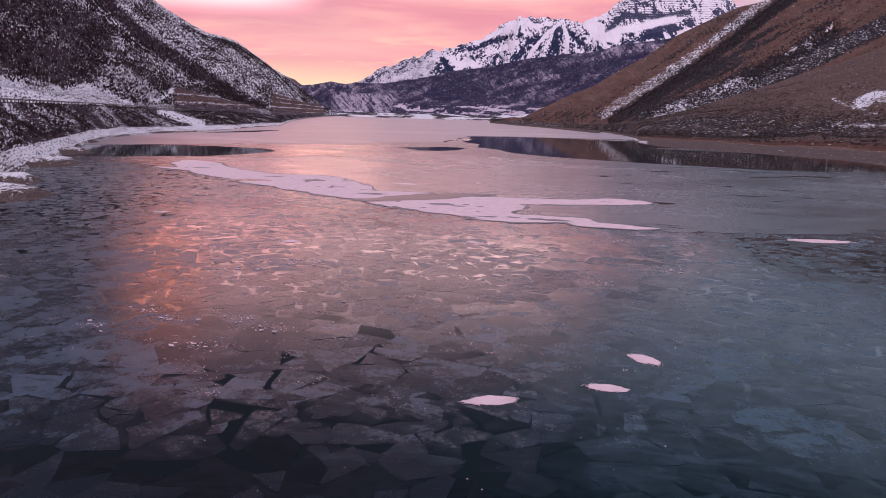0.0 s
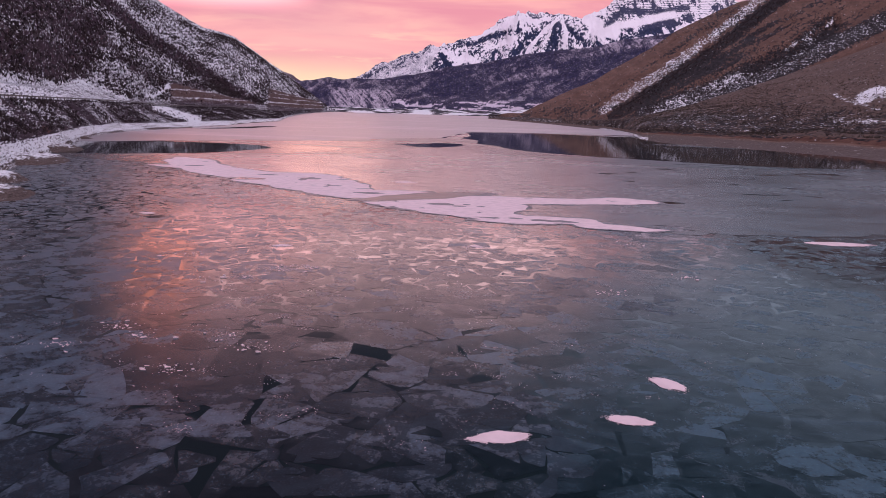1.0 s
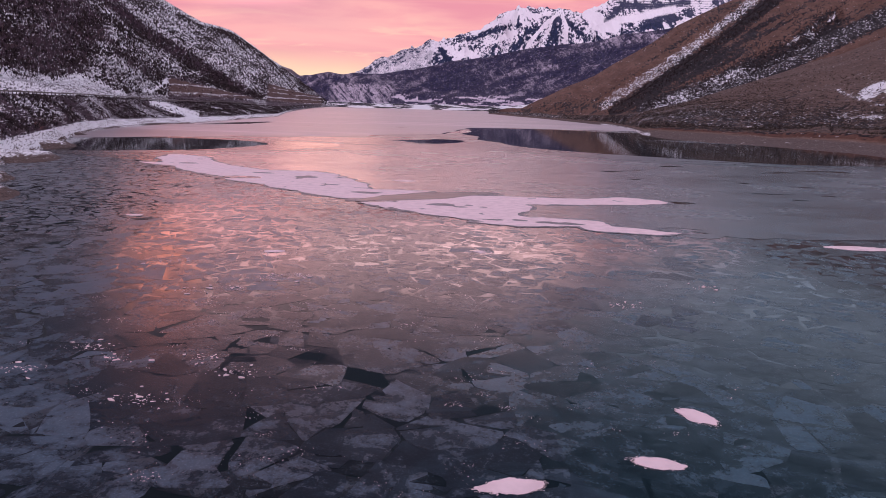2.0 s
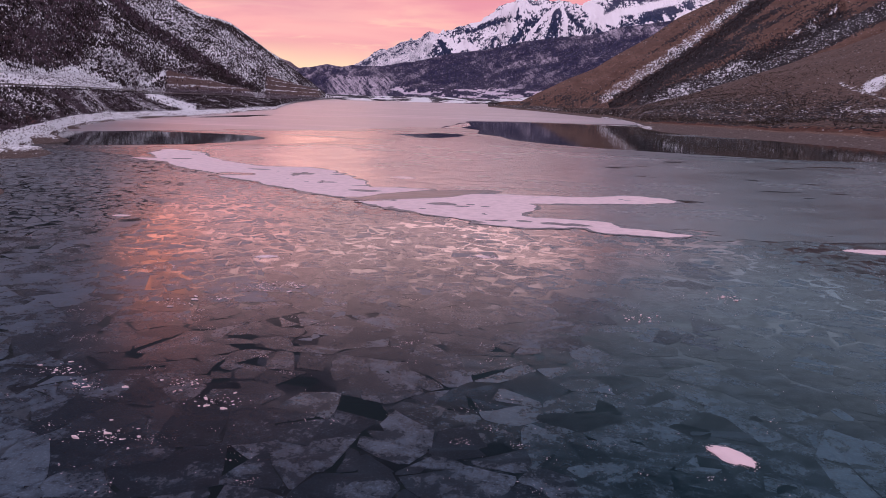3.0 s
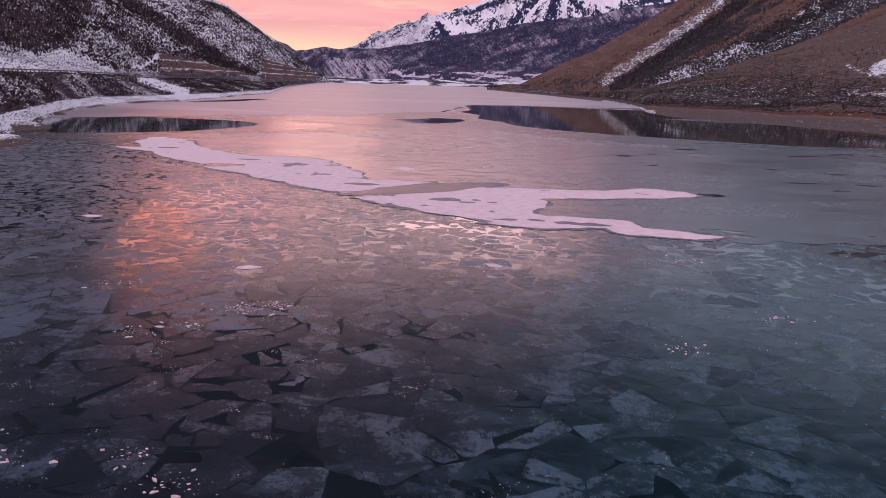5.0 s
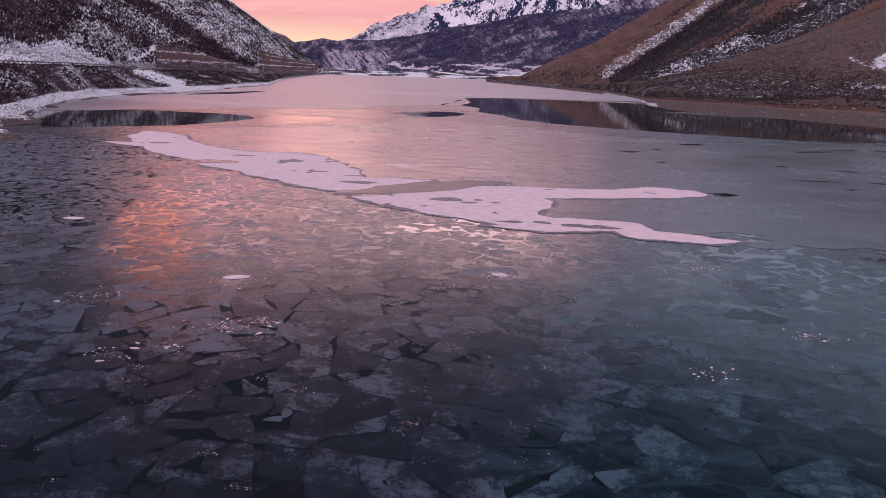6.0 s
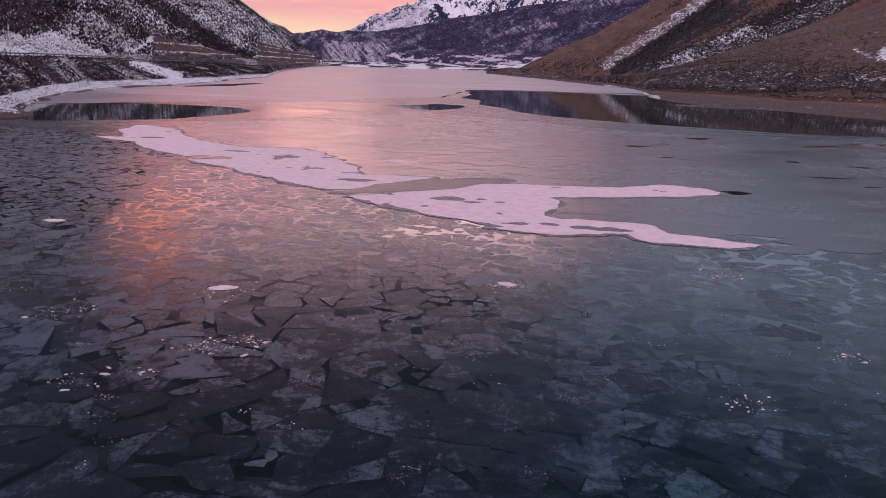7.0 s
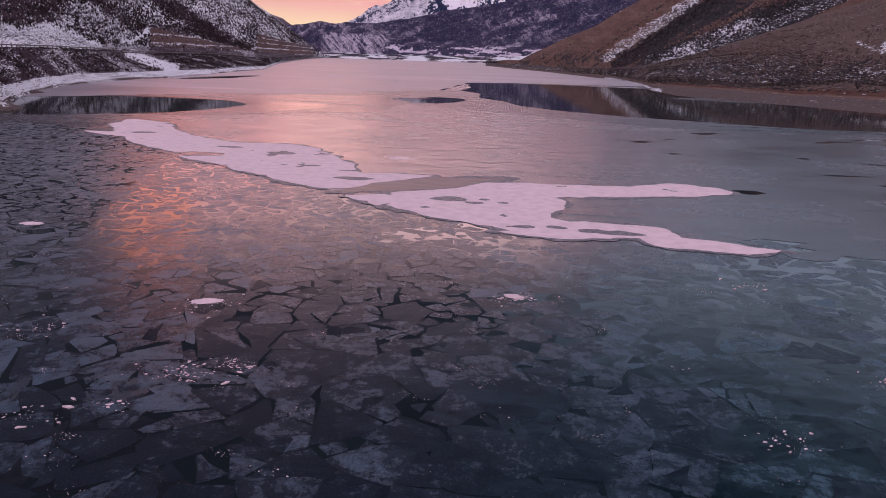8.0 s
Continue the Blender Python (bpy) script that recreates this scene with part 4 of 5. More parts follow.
BAY = [(-29.2, 80.6, 0.6), (-27.0, 81.6, 1.4), (-24.4, 82.0, 0.7)]
DRIFT_WEST = [(-45.8, 109, 1.2), (-42.3, 104, 3.6), (-38.3, 97, 3.4), (-32, 89.8, 3.9), (-27.5, 86.8, 4.4), (-22, 84.2, 6.6), (-16.3, 77.8, 5.3), (-12.9, 73, 3.7), (-10.8, 70.6, 2.9)]
DRIFT_TIP = [(-39, 94, 2.0), (-44.6, 95.3, 0.3)]
DRIFT_POINT = [(-10.4, 72.3, 3.0), (-7.2, 73.7, 1.7), (-3.8, 74.7, 0.15)]
DRIFT_EAST = [(-9.2, 65.3, 0.2), (-5, 64.4, 2.9), (-1.4, 65.2, 5.0), (0.4, 66.5, 5.0)]
DRIFT_SOUTH = [(-0.8, 63.2, 4.0), (1.0, 61.2, 2.9)]
FINGER_NORTH = [(0.5, 69.0, 3.4), (4, 70.2, 2.9), (8, 70.9, 2.2), (12.5, 71.3, 1.9), (15.4, 72.8, 2.5), (17.8, 72.7, 1.5), (19.4, 72.6, 0.2)]
FINGER_SOUTH = [(1.0, 60.8, 2.8), (4.2, 58.4, 2.0), (7.4, 58.6, 1.7), (9.6, 58.7, 1.3), (9.9, 56.6, 1.2), (13.6, 55.6, 1.0), (16, 55.5, 0.1)]
SPIT = [(4.4, 57.4, 0.9), (2.0, 57.3, 0.45), (0.4, 57.3, 0.1)]
DRIFTS = (DRIFT_WEST, DRIFT_TIP, DRIFT_POINT, DRIFT_EAST, DRIFT_SOUTH, FINGER_NORTH, FINGER_SOUTH, SPIT)
CRESCENT = [(-10.6, 66.3, 0.2), (-6.8, 69.3, 1.9), (-3.5, 71.6, 2.4), (0, 73.9, 1.0), (2.5, 75.0, 0.2)]
HOLES = [(-10.0, 72.1, 1.0), (-19.0, 84.1, 1.1), (-2.3, 65.8, 1.0), (-0.7, 64.8, 0.6), (0.1, 65.9, 0.35), (1.2, 65.2, 0.35), (7.9, 58.1, 0.75), (6.4, 58.3, 0.6), (-25, 87, 0.8), (-38.2, 96.1, 0.9), (-38.8, 106.5, 1.1), (-14.5, 77.5, 0.5), (2.4, 58.7, 0.6), (4.0, 58.8, 0.4)]


def drift_field(x, y):
    f = chain(x, y, DRIFTS[0])
    for c in DRIFTS[1:]:
        f = np.maximum(f, chain(x, y, c))
    f = f + 0.32 * fractal(x / 3.2, y / 2.6, 5, 101, 0.62)
    f = np.minimum(f, -chain(x, y, BAY) + 0.35 * fractal(x / 2.0, y / 1.5, 3, 104))
    f = np.minimum(f, -chain(x, y, CRESCENT) + 0.1 * fractal(x / 1.5, y / 1.5, 2, 103))
    for hx, hy, hr in HOLES:
        f = np.minimum(f, np.hypot((x - hx) / 1.9, y - hy) - hr * 0.75 + 0.25 * smooth_noise(x * 1.3, y * 1.3, 105))
    pits = fractal(x / 1.3, y / 0.9, 2, 107) + 0.35 * smooth_noise(x / 9, y / 7, 106)
    return np.minimum(f, np.where(pits > 0.84, 0.86 - pits, 9.0))


LEAD_WEST = [(-82, 126, 10), (-70, 130, 19), (-62, 134, 19), (-55, 138, 12)]
SKIN_WEST = [(-66, 133, 18), (-57, 137, 21), (-48, 140, 18), (-40, 143, 12), (-33, 146, 3)]
LEAD_SMALL = [(-95, 236, 2.0), (-91, 256, 5.0), (-87, 282, 3.5), (-85, 296, 0.5)]
LEAD_EAST = [(14, 264, 17), (24, 226, 27), (34, 196, 32), (46, 178, 38), (62, 170, 38), (90, 172, 34), (150, 180, 40)]
LEAD_BEND = [(14, 281, 18), (30, 272, 29), (48, 258, 36)]
PUDDLES = [(-18, 166, 1.0), (-12, 170, 6), (-8, 178, 4), (-5, 180, 1)]


def open_water(x, y):
    f = np.maximum(np.maximum(chain(x, y, LEAD_WEST), chain(x, y, LEAD_BEND)), chain(x, y, LEAD_EAST))
    f = np.maximum(np.maximum(f, chain(x, y, LEAD_SMALL)), chain(x, y, PUDDLES) + 3.0 * fractal(x / 9, y / 6, 3, 112))
    f = f + 1.3 * fractal(x / 22, y / 16, 4, 111) + 0.4
    for c in CRACKS:
        f = np.maximum(f, chain(x, y, c) - 0.1 + 0.9 * fractal(x / 2.2, y / 1.6, 3, 113))
    return f


CRACKS = [[(44, 111, 0.2), (48, 113, 0.9), (51, 114, 0.3)], [(53, 117, 0.3), (57, 118, 1.3), (61, 117, 0.4)], [(30, 118, 0.1), (34, 119, 0.5), (37, 118, 0.1)], [(32, 83, 0.1), (35, 83.5, 0.35), (37, 83, 0.1)],
          [(40, 92, 0.1), (43, 92.4, 0.4), (45, 92, 0.1)], [(26, 100, 0.1), (28, 100.3, 0.4), (30, 100, 0.1)]]
crack_rng = random.Random(5)
for _ in range(16):
    x, y, half = crack_rng.uniform(20, 62), crack_rng.uniform(70, 122), crack_rng.uniform(0.8, 2.6)
    CRACKS.append([(x - half, y + crack_rng.uniform(-0.4, 0.4), 0.1), (x, y, crack_rng.uniform(0.3, 0.55)), (x + half, y + crack_rng.uniform(-0.4, 0.4), 0.1)])

FAR_EDGE_X = [-260, -81, -68, -54, -39, -27, -18, -12, -8, -3, 14, 59, 120]
FAR_EDGE_Y = [136, 142, 158, 169, 178, 195, 203, 190, 238, 279, 305, 313, 330]
BROKEN_X = [-90, -70, -47.8, -38.6, -27.9, -17.2, -9.6, -4.7, -0.3, 4.1, 9.3, 30, 60]
BROKEN_Y = [112, 107, 98.5, 91.5, 82.0, 72.0, 66.0, 61.5, 58.5, 57.0, 57, 58, 58]


def far_edge(x, y):
    return y - np.interp(x, FAR_EDGE_X, FAR_EDGE_Y) + 2.0 * fractal(x / 22, y / 20, 4, 115)


def broken_edge(x, y):
    """Above 0 in the field of broken ice."""
    return np.interp(x, BROKEN_X, BROKEN_Y) - y + 0.8 * fractal(x / 6, y / 5, 4, 117, 0.6) + 3.0 * step(x, 8, 16) * fractal(x / 9, y / 5, 5, 127, 0.68)


ice_sheet = contour_sheet("ice_sheet", lambda x, y: np.minimum(np.minimum(-open_water(x, y), -far_edge(x, y)), -broken_edge(x, y)), -130, 190, 44, 332, 0.8, 0.02, mat_sheet)
tagged(ice_sheet, "smooth grey lake ice reflecting the pink sky", "ice", kind="structure")
far_ice = contour_sheet("far_ice_sheet", lambda x, y: np.minimum(-open_water(x, y), far_edge(x, y)), -420, 460, 120, 1500, 4.0, 0.024, mat_far_ice)
tagged(far_ice, "pale snow-dusted ice across the head of the lake", "ice", kind="structure")

CORRIDOR = [(-52, 140, 24), (-40, 152, 25), (-30, 167, 18), (-18, 184, 14), (-8, 186, 22), (6, 186, 36), (26, 176, 40), (44, 164, 38), (70, 158, 30), (120, 166, 32)]
thin_ice = contour_sheet("thin_ice", lambda x, y: np.minimum(chain(x, y, CORRIDOR) + 2.5 * fractal(x / 24, y / 16, 4, 119), -open_water(x, y)), -90, 160, 100, 260, 1.0, 0.028, mat_thin, 0.02)
tagged(thin_ice, "smooth thin grey ice along the edge of open water", "ice", kind="structure")
skin_ice = contour_sheet("new_ice_skin", lambda x, y: np.minimum(chain(x, y, SKIN_WEST) + 1.6 * fractal(x / 14, y / 9, 4, 139), -open_water(x, y)), -90, -20, 100, 175, 0.8, 0.034, mat_skin, 0.006)
tagged(skin_ice, "dark glossy skin of new ice beside open water", "ice", kind="structure")

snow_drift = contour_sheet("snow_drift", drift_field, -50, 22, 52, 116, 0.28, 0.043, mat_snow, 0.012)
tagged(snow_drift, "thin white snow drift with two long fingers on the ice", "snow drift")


mat_wet, n = material("wet_slush")
p = place(n)
finish(n, n.mix(n.ramp(n.noise(p, 3.2, 4.0, 0.7), 0.36, 0.66), (0.105, 0.100, 0.110), (0.29, 0.255, 0.27)), 0.45, n.noise(p, 3.0), 0.2, 0.03, ior=1.31, spec=0.2)


mat_pool, n = material("grey_meltwater")
p = place(n)
finish(n, n.mix(n.ramp(n.noise(n.stretch(p, (0.4, 1.5, 1)), 0.9, 4.0), 0.35, 0.7), (0.024, 0.030, 0.036), (0.075, 0.083, 0.094)), 0.28, n.noise(p, 1.2), 0.1, 0.03, ior=1.31, spec=0.2)


def wet_field(x, y):
    f = chain(x, y, CRESCENT)
    for c in DRIFTS:
        f = np.maximum(f, chain(x, y, c))
    f = np.minimum(f, -chain(x, y, BAY) - 0.2)
    return f + 0.32 * fractal(x / 3.2, y / 2.6, 5, 101, 0.62) + 0.26 + 0.44 * fractal(x / 1.3, y / 1.1, 3, 109)


slush = contour_sheet("wet_slush", wet_field, -52, 24, 50, 118, 0.28, 0.034, mat_wet, 0.02)
tagged(slush, "dark wet slush round the edge of the snow drift", "slush", kind="structure")
pool = contour_sheet("meltwater_pool", lambda x, y: np.minimum(chain(x, y, CRESCENT) - 0.25 + 0.15 * fractal(x / 2.5, y / 2, 3, 108), -drift_field(x, y)), -12, 4, 64, 77, 0.25, 0.040, mat_pool, 0.006)
tagged(pool, "narrow pool of grey meltwater cut into the snow drift", "ice", kind="structure")


def refrozen_field(x, y):
    """Newly frozen skin between the plates, with open pools mostly in the west."""
    open_pools = np.minimum((x - 2.0 - 0.08 * y) / 4, 0.6) + 1.5 * fractal(x / 7, y / 5, 4, 121) + 0.9 * step(y, 30, 44)
    stars = np.minimum(np.hypot(x + 2.4, y - 26.6), np.hypot(x + 4.6, y - 28.6)) - 1.3
    sunken = step(y, 17.0, 19.5) + step(x, 2.0, 5.0)
    return np.minimum(np.minimum(np.minimum(broken_edge(x, y) + 0.5, open_pools + 1.0), stars), sunken - 0.5 + 0.4 * fractal(x / 3, y / 3, 3, 123))


refrozen = contour_sheet("refrozen_ice", refrozen_field, -95, 60, -26, 108, 0.6, 0.002, mat_refrozen, 0.01)
tagged(refrozen, "thin new ice frozen between older plates", "ice", kind="structure")


# broken plates: cells round scattered points, split again by straight cracks, then turned and shrunk a little
def clip_half(poly, nx, ny, d):
    """The part of a convex outline where nx * x + ny * y <= d."""
    out = []
    for (ax, ay), (bx, by) in zip(poly, poly[1:] + poly[:1]):
        fa, fb = nx * ax + ny * ay - d, nx * bx + ny * by - d
        if fa <= 0:
            out.append((ax, ay))
        if fa * fb < 0:
            t = fa / (fa - fb)
            out.append((ax + t * (bx - ax), ay + t * (by - ay)))
    return out


def area_centre(poly):
    a = cx = cy = 0.0
    for (ax, ay), (bx, by) in zip(poly, poly[1:] + poly[:1]):
        c = ax * by - bx * ay
        a, cx, cy = a + c, cx + (ax + bx) * c, cy + (ay + by) * c
    if abs(a) < 1e-6:
        return 0.0, poly[0]
    return abs(a) / 2, (cx / (3 * a), cy / (3 * a))


def plate_outlines(rng, pitch=1.85):
    cells = {}
    for j in range(-14, 64):
        for i in range(-54, 34):
            cells[i, j] = (pitch * (i + rng.uniform(-0.05, 1.05)), pitch * (j + rng.uniform(-0.05, 1.05)))
    out = []
    for (i, j), (px, py) in cells.items():
        if py < -24 or abs(px) > max(32, 9 + 0.80 * py) or py > np.interp(px, BROKEN_X, BROKEN_Y) + 0.6 + 3.0 * float(step(px, 8, 16)):
            continue
        if px < -34 and py < 1.35 * -px - 25:
            continue
        poly = [(px - 4.4, py - 4.4), (px + 4.4, py - 4.4), (px + 4.4, py + 4.4), (px - 4.4, py + 4.4)]
        for k in range(-2, 3):
            for m in range(-2, 3):
                q = cells.get((i + k, j + m))
                if q and (k or m) and poly:
                    nx, ny = q[0] - px, q[1] - py
                    poly = clip_half(poly, nx, ny, (q[0] ** 2 + q[1] ** 2 - px**2 - py**2) / 2)
        todo = [poly]
        while todo:
            q = todo.pop()
            if len(q) < 3:
                continue
            a, (cx, cy) = area_centre(q)
            if a < 0.04:
                continue
            small = float(step(cy, 36, 50))
            if a > 3.0 - 1.4 * small or (a > 0.4 - 0.15 * small and rng.random() < 0.36 + 0.06 * small):
                far = max(q, key=lambda v: (v[0] - cx) ** 2 + (v[1] - cy) ** 2)
                t = math.atan2(far[1] - cy, far[0] - cx) + rng.gauss(0, 0.35)
                nx, ny = math.cos(t), math.sin(t)
                d = nx * cx + ny * cy + rng.uniform(-0.25, 0.25) * math.sqrt(a)
                todo += [clip_half(q, nx, ny, d), clip_half(q, -nx, -ny, -d)]
                continue
            out.append((q, a, cx, cy))
    return out


def plate_mesh(poly, cx, cy, rng, thick, worn):
    """Vertices and faces of one plate about its own centre: a worn top edge, an upright rim."""
    ring = []
    for (ax, ay), (bx, by) in zip(poly, poly[1:] + poly[:1]):
        ring.append((ax, ay))
        size = math.hypot(bx - ax, by - ay)
        if size > 0.7:
            t, o = rng.uniform(0.3, 0.7), rng.gauss(0, 0.035) * size
            ring.append((ax + t * (bx - ax) - o * (by - ay) / size, ay + t * (by - ay) + o * (bx - ax) / size))
    # loose where the field has opened, nearly closed elsewhere
    near = max(float(step(cy, 29, 24) * step(cx, 5, 1)), float(step(cx + 0.1 * cy, -8, -16)))
    loose = float(step(fractal(np.array(cx / 6.5), np.array(cy / 5.0), 3, 133) - 0.1 + 0.52 * near, 0.12, 0.9))
    turn, shrink = rng.gauss(0, 0.06 + 0.13 * loose), rng.uniform(0.98, 1.07) - 0.02 * float(step(cx - 0.1 * cy, 0, 5)) - loose * rng.uniform(0.0, 0.18) - 0.05 * float(step(cy, 41, 50) * step(cx - 0.1 * cy, 4, -1))
    if rng.random() < 0.05 + 0.1 * loose:
        shrink *= 0.86
    # some corners have broken off
    chipped = []
    for (px, py), (ax, ay), (bx, by) in zip(ring[-1:] + ring[:-1], ring, ring[1:] + ring[:1]):
        if rng.random() < 0.72:
            q = rng.uniform(0.06, 0.33)
            chipped += [(ax + q * (px - ax), ay + q * (py - ay)), (ax + q * (bx - ax), ay + q * (by - ay))]
        else:
            chipped.append((ax, ay))
    ring = chipped
    c, s = math.cos(turn) * shrink, math.sin(turn) * shrink
    ring = [((x - cx) * c - (y - cy) * s, (x - cx) * s + (y - cy) * c) for x, y in ring]
    dx, dy = rng.gauss(0, 0.045), rng.gauss(0, 0.045)
    ring = [(x + dx, y + dy) for x, y in ring]
    k = len(ring)
    tx, ty = rng.gauss(0, 0.0016), rng.gauss(0, 0.0016)
    core = rng.uniform(0.60, 0.80)
    verts = [(x * q, y * q, tx * x * q + ty * y * q - d) for q, d in ((core, 0.0), (1 - worn, 0.0), (1.0, 0.0002)) for x, y in ring] + [(x, y, -thick) for x, y in ring]
    faces = [tuple(range(k))]
    for r in (0, k, 2 * k):
        faces += [(r + i, r + k + i, r + k + (i + 1) % k, r + (i + 1) % k) for i in range(k)]
    return verts, faces


rng = random.Random(7)
outlines = [o for o in plate_outlines(rng) if not (o[1] < 0.45 and rng.random() < (0.34 if o[3] > 36 else 0.40))
            and not (o[2] > 8 and rng.random() < float(step(o[3], 46, 58)) * 0.12) and float(broken_edge(np.array(o[2]), np.array(o[3]))) > -0.4
            and not (o[3] < 18.5 + 2.0 * math.sin(0.9 * o[2]) and o[2] < 4 and rng.random() < 0.45)
            and math.hypot(o[2] + 2.4, (o[3] - 26.6) / 0.8) > 0.8 and math.hypot(o[2] + 4.6, o[3] - 28.6) > 0.55]
outlines.sort(key=lambda o: (o[3] - 4) ** 2 + o[2] ** 2)
inside = [o for o in outlines if o[3] > 15 and abs(o[2]) < 1.5 + 0.60 * (o[3] - 2)]
single = {id(o) for o in inside[:300]}


def is_clear(x, y):
    return x - 1.5 - 0.10 * y + 9 * float(fractal(np.array(x / 7), np.array(y / 7), 3, 131)) > 0


def frost_rim(ob, cores):
    """How far each point lies from the rim (0) towards the middle (1)."""
    at = ob.data.attributes.new("core", "FLOAT", "POINT")
    at.data.foreach_set("value", cores)


joined = {True: ([], [], []), False: ([], [], [])}
for o in outlines:
    poly, a, cx, cy = o
    clear = is_clear(cx, cy)
    lift = 0.0055 + rng.uniform(-0.0015, 0.0015) if clear else 0.0065 + rng.uniform(-0.002, 0.0025)
    lift -= 0.0022 * float(step(cy, 34, 46))
    verts, faces = plate_mesh(poly, cx, cy, rng, 0.06, 0.07 if clear else 0.03)
    cores = [1.0] * (len(verts) // 4) + [0.0] * (3 * (len(verts) // 4))
    if id(o) in single:
        ob = mesh_object("ice_plate", verts, faces, mat_clear if clear else mat_plate, refrozen)
        frost_rim(ob, cores)
        ob.location = (cx, cy, lift)
    else:
        vs, fs, cs = joined[clear]
        cs += cores
        base = len(vs)
        vs += [(x + cx, y + cy, z + lift) for x, y, z in verts]
        fs += [tuple(i + base for i in f) for f in faces]
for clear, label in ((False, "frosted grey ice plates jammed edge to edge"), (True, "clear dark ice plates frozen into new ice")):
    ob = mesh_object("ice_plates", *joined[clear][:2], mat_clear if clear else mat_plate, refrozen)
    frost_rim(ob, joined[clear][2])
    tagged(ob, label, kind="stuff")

# older plates pushed under the others, showing in the gaps
under_rng = random.Random(19)
vs, fs, cs = [], [], []
for poly, a, cx, cy in plate_outlines(under_rng, 2.3):
    if cy < 50 and a > 0.5 and under_rng.random() < (0.62 if cy > 22 else 0.9):
        verts, faces = plate_mesh(poly, cx, cy, under_rng, 0.05, 0.05)
        base = len(vs)
        vs += [(x + cx + 0.7, y + cy + 0.9, z + 0.0032) for x, y, z in verts]
        fs += [tuple(i + base for i in f) for f in faces]
        cs += [1.0] * (len(verts) // 4) + [0.0] * (3 * (len(verts) // 4))
ob = mesh_object("ice_plates", vs, fs, mat_sunken, refrozen)
frost_rim(ob, cs)
tagged(ob, "dark ice plates pushed under their neighbours", kind="stuff")


# small snow patches on the plates
def snow_patch(x, y, rx, ry, turn, seed, label="small white snow patch on the ice"):
    """A wind-blown lens of snow, pointed at both ends."""
    c, s = math.cos(radians(turn)), math.sin(radians(turn))

    def field(gx, gy):
        u, v = ((gx - x) * c + (gy - y) * s) / rx, ((gy - y) * c - (gx - x) * s) / ry
        return 1 - np.abs(u) ** 1.35 - v * v + 0.20 * fractal(u / 0.40, v / 0.5, 5, seed, 0.68)

    reach = 1.9 * max(rx, ry)
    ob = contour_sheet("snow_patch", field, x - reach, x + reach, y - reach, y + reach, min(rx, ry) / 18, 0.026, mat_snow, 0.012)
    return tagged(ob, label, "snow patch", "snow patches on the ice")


patches = ((1.65, 21.1, 0.80, 0.34, 14), (5.35, 22.5, 0.66, 0.30, -8), (7.2, 25.3, 0.62, 0.38, -48), (26.6, 52.5, 2.4, 0.75, 2), (-11.0, 44.6, 0.62, 0.30, 15), (0.98, 46.7, 0.26, 0.42, 70),
           (-24.6, 54.9, 0.6, 0.35, 0), (-7.6, 83.9, 1.5, 0.8, 0), (57, 128, 2.6, 0.6, 0))
for k, (x, y, rx, ry, turn) in enumerate(patches):
    snow_patch(x, y, rx, ry, turn, 140 + k)

# crumbs of snow and ice
verts, faces = [], []
spots = [(-9.6, 38.7, 1.1, 60), (-8.1, 39.3, 0.8, 40), (-10.7, 36.7, 0.9, 22), (-12.4, 35.9, 0.9, 18), (-11.0, 44.2, 1.2, 30), (0.98, 46.5, 1.2, 70), (11.4, 49.5, 1.0, 14), (7.6, 36.6, 0.9, 22), (12.6, 40.4, 1.0, 18), (-15.6, 41.4, 1.2, 30),
         (-12.6, 28.5, 0.8, 32), (-11.4, 27.6, 0.7, 26), (-9.0, 24.6, 0.9, 40), (-6.9, 26.9, 0.8, 22), (-8.4, 28.0, 0.6, 18), (-13.8, 26.4, 0.7, 22)]
chips = len(spots)
# most of the loose crumbs lie on the rougher western plates
for _ in range(150):
    y = rng.uniform(20, 58)
    spots.append((rng.uniform(-0.74, 0.10) * y, y, rng.uniform(0.25, 0.8), rng.randint(3, 34)))
for _ in range(45):
    y = rng.uniform(23, 58)
    spots.append((rng.uniform(0.05, 0.62) * y, y, rng.uniform(0.3, 0.8), rng.randint(2, 14)))
spots += [(rng.uniform(-0.6, 0.6) * (8 + k * 0.2), 14 + k * 0.2, 0.1, 1) for k in range(200)]
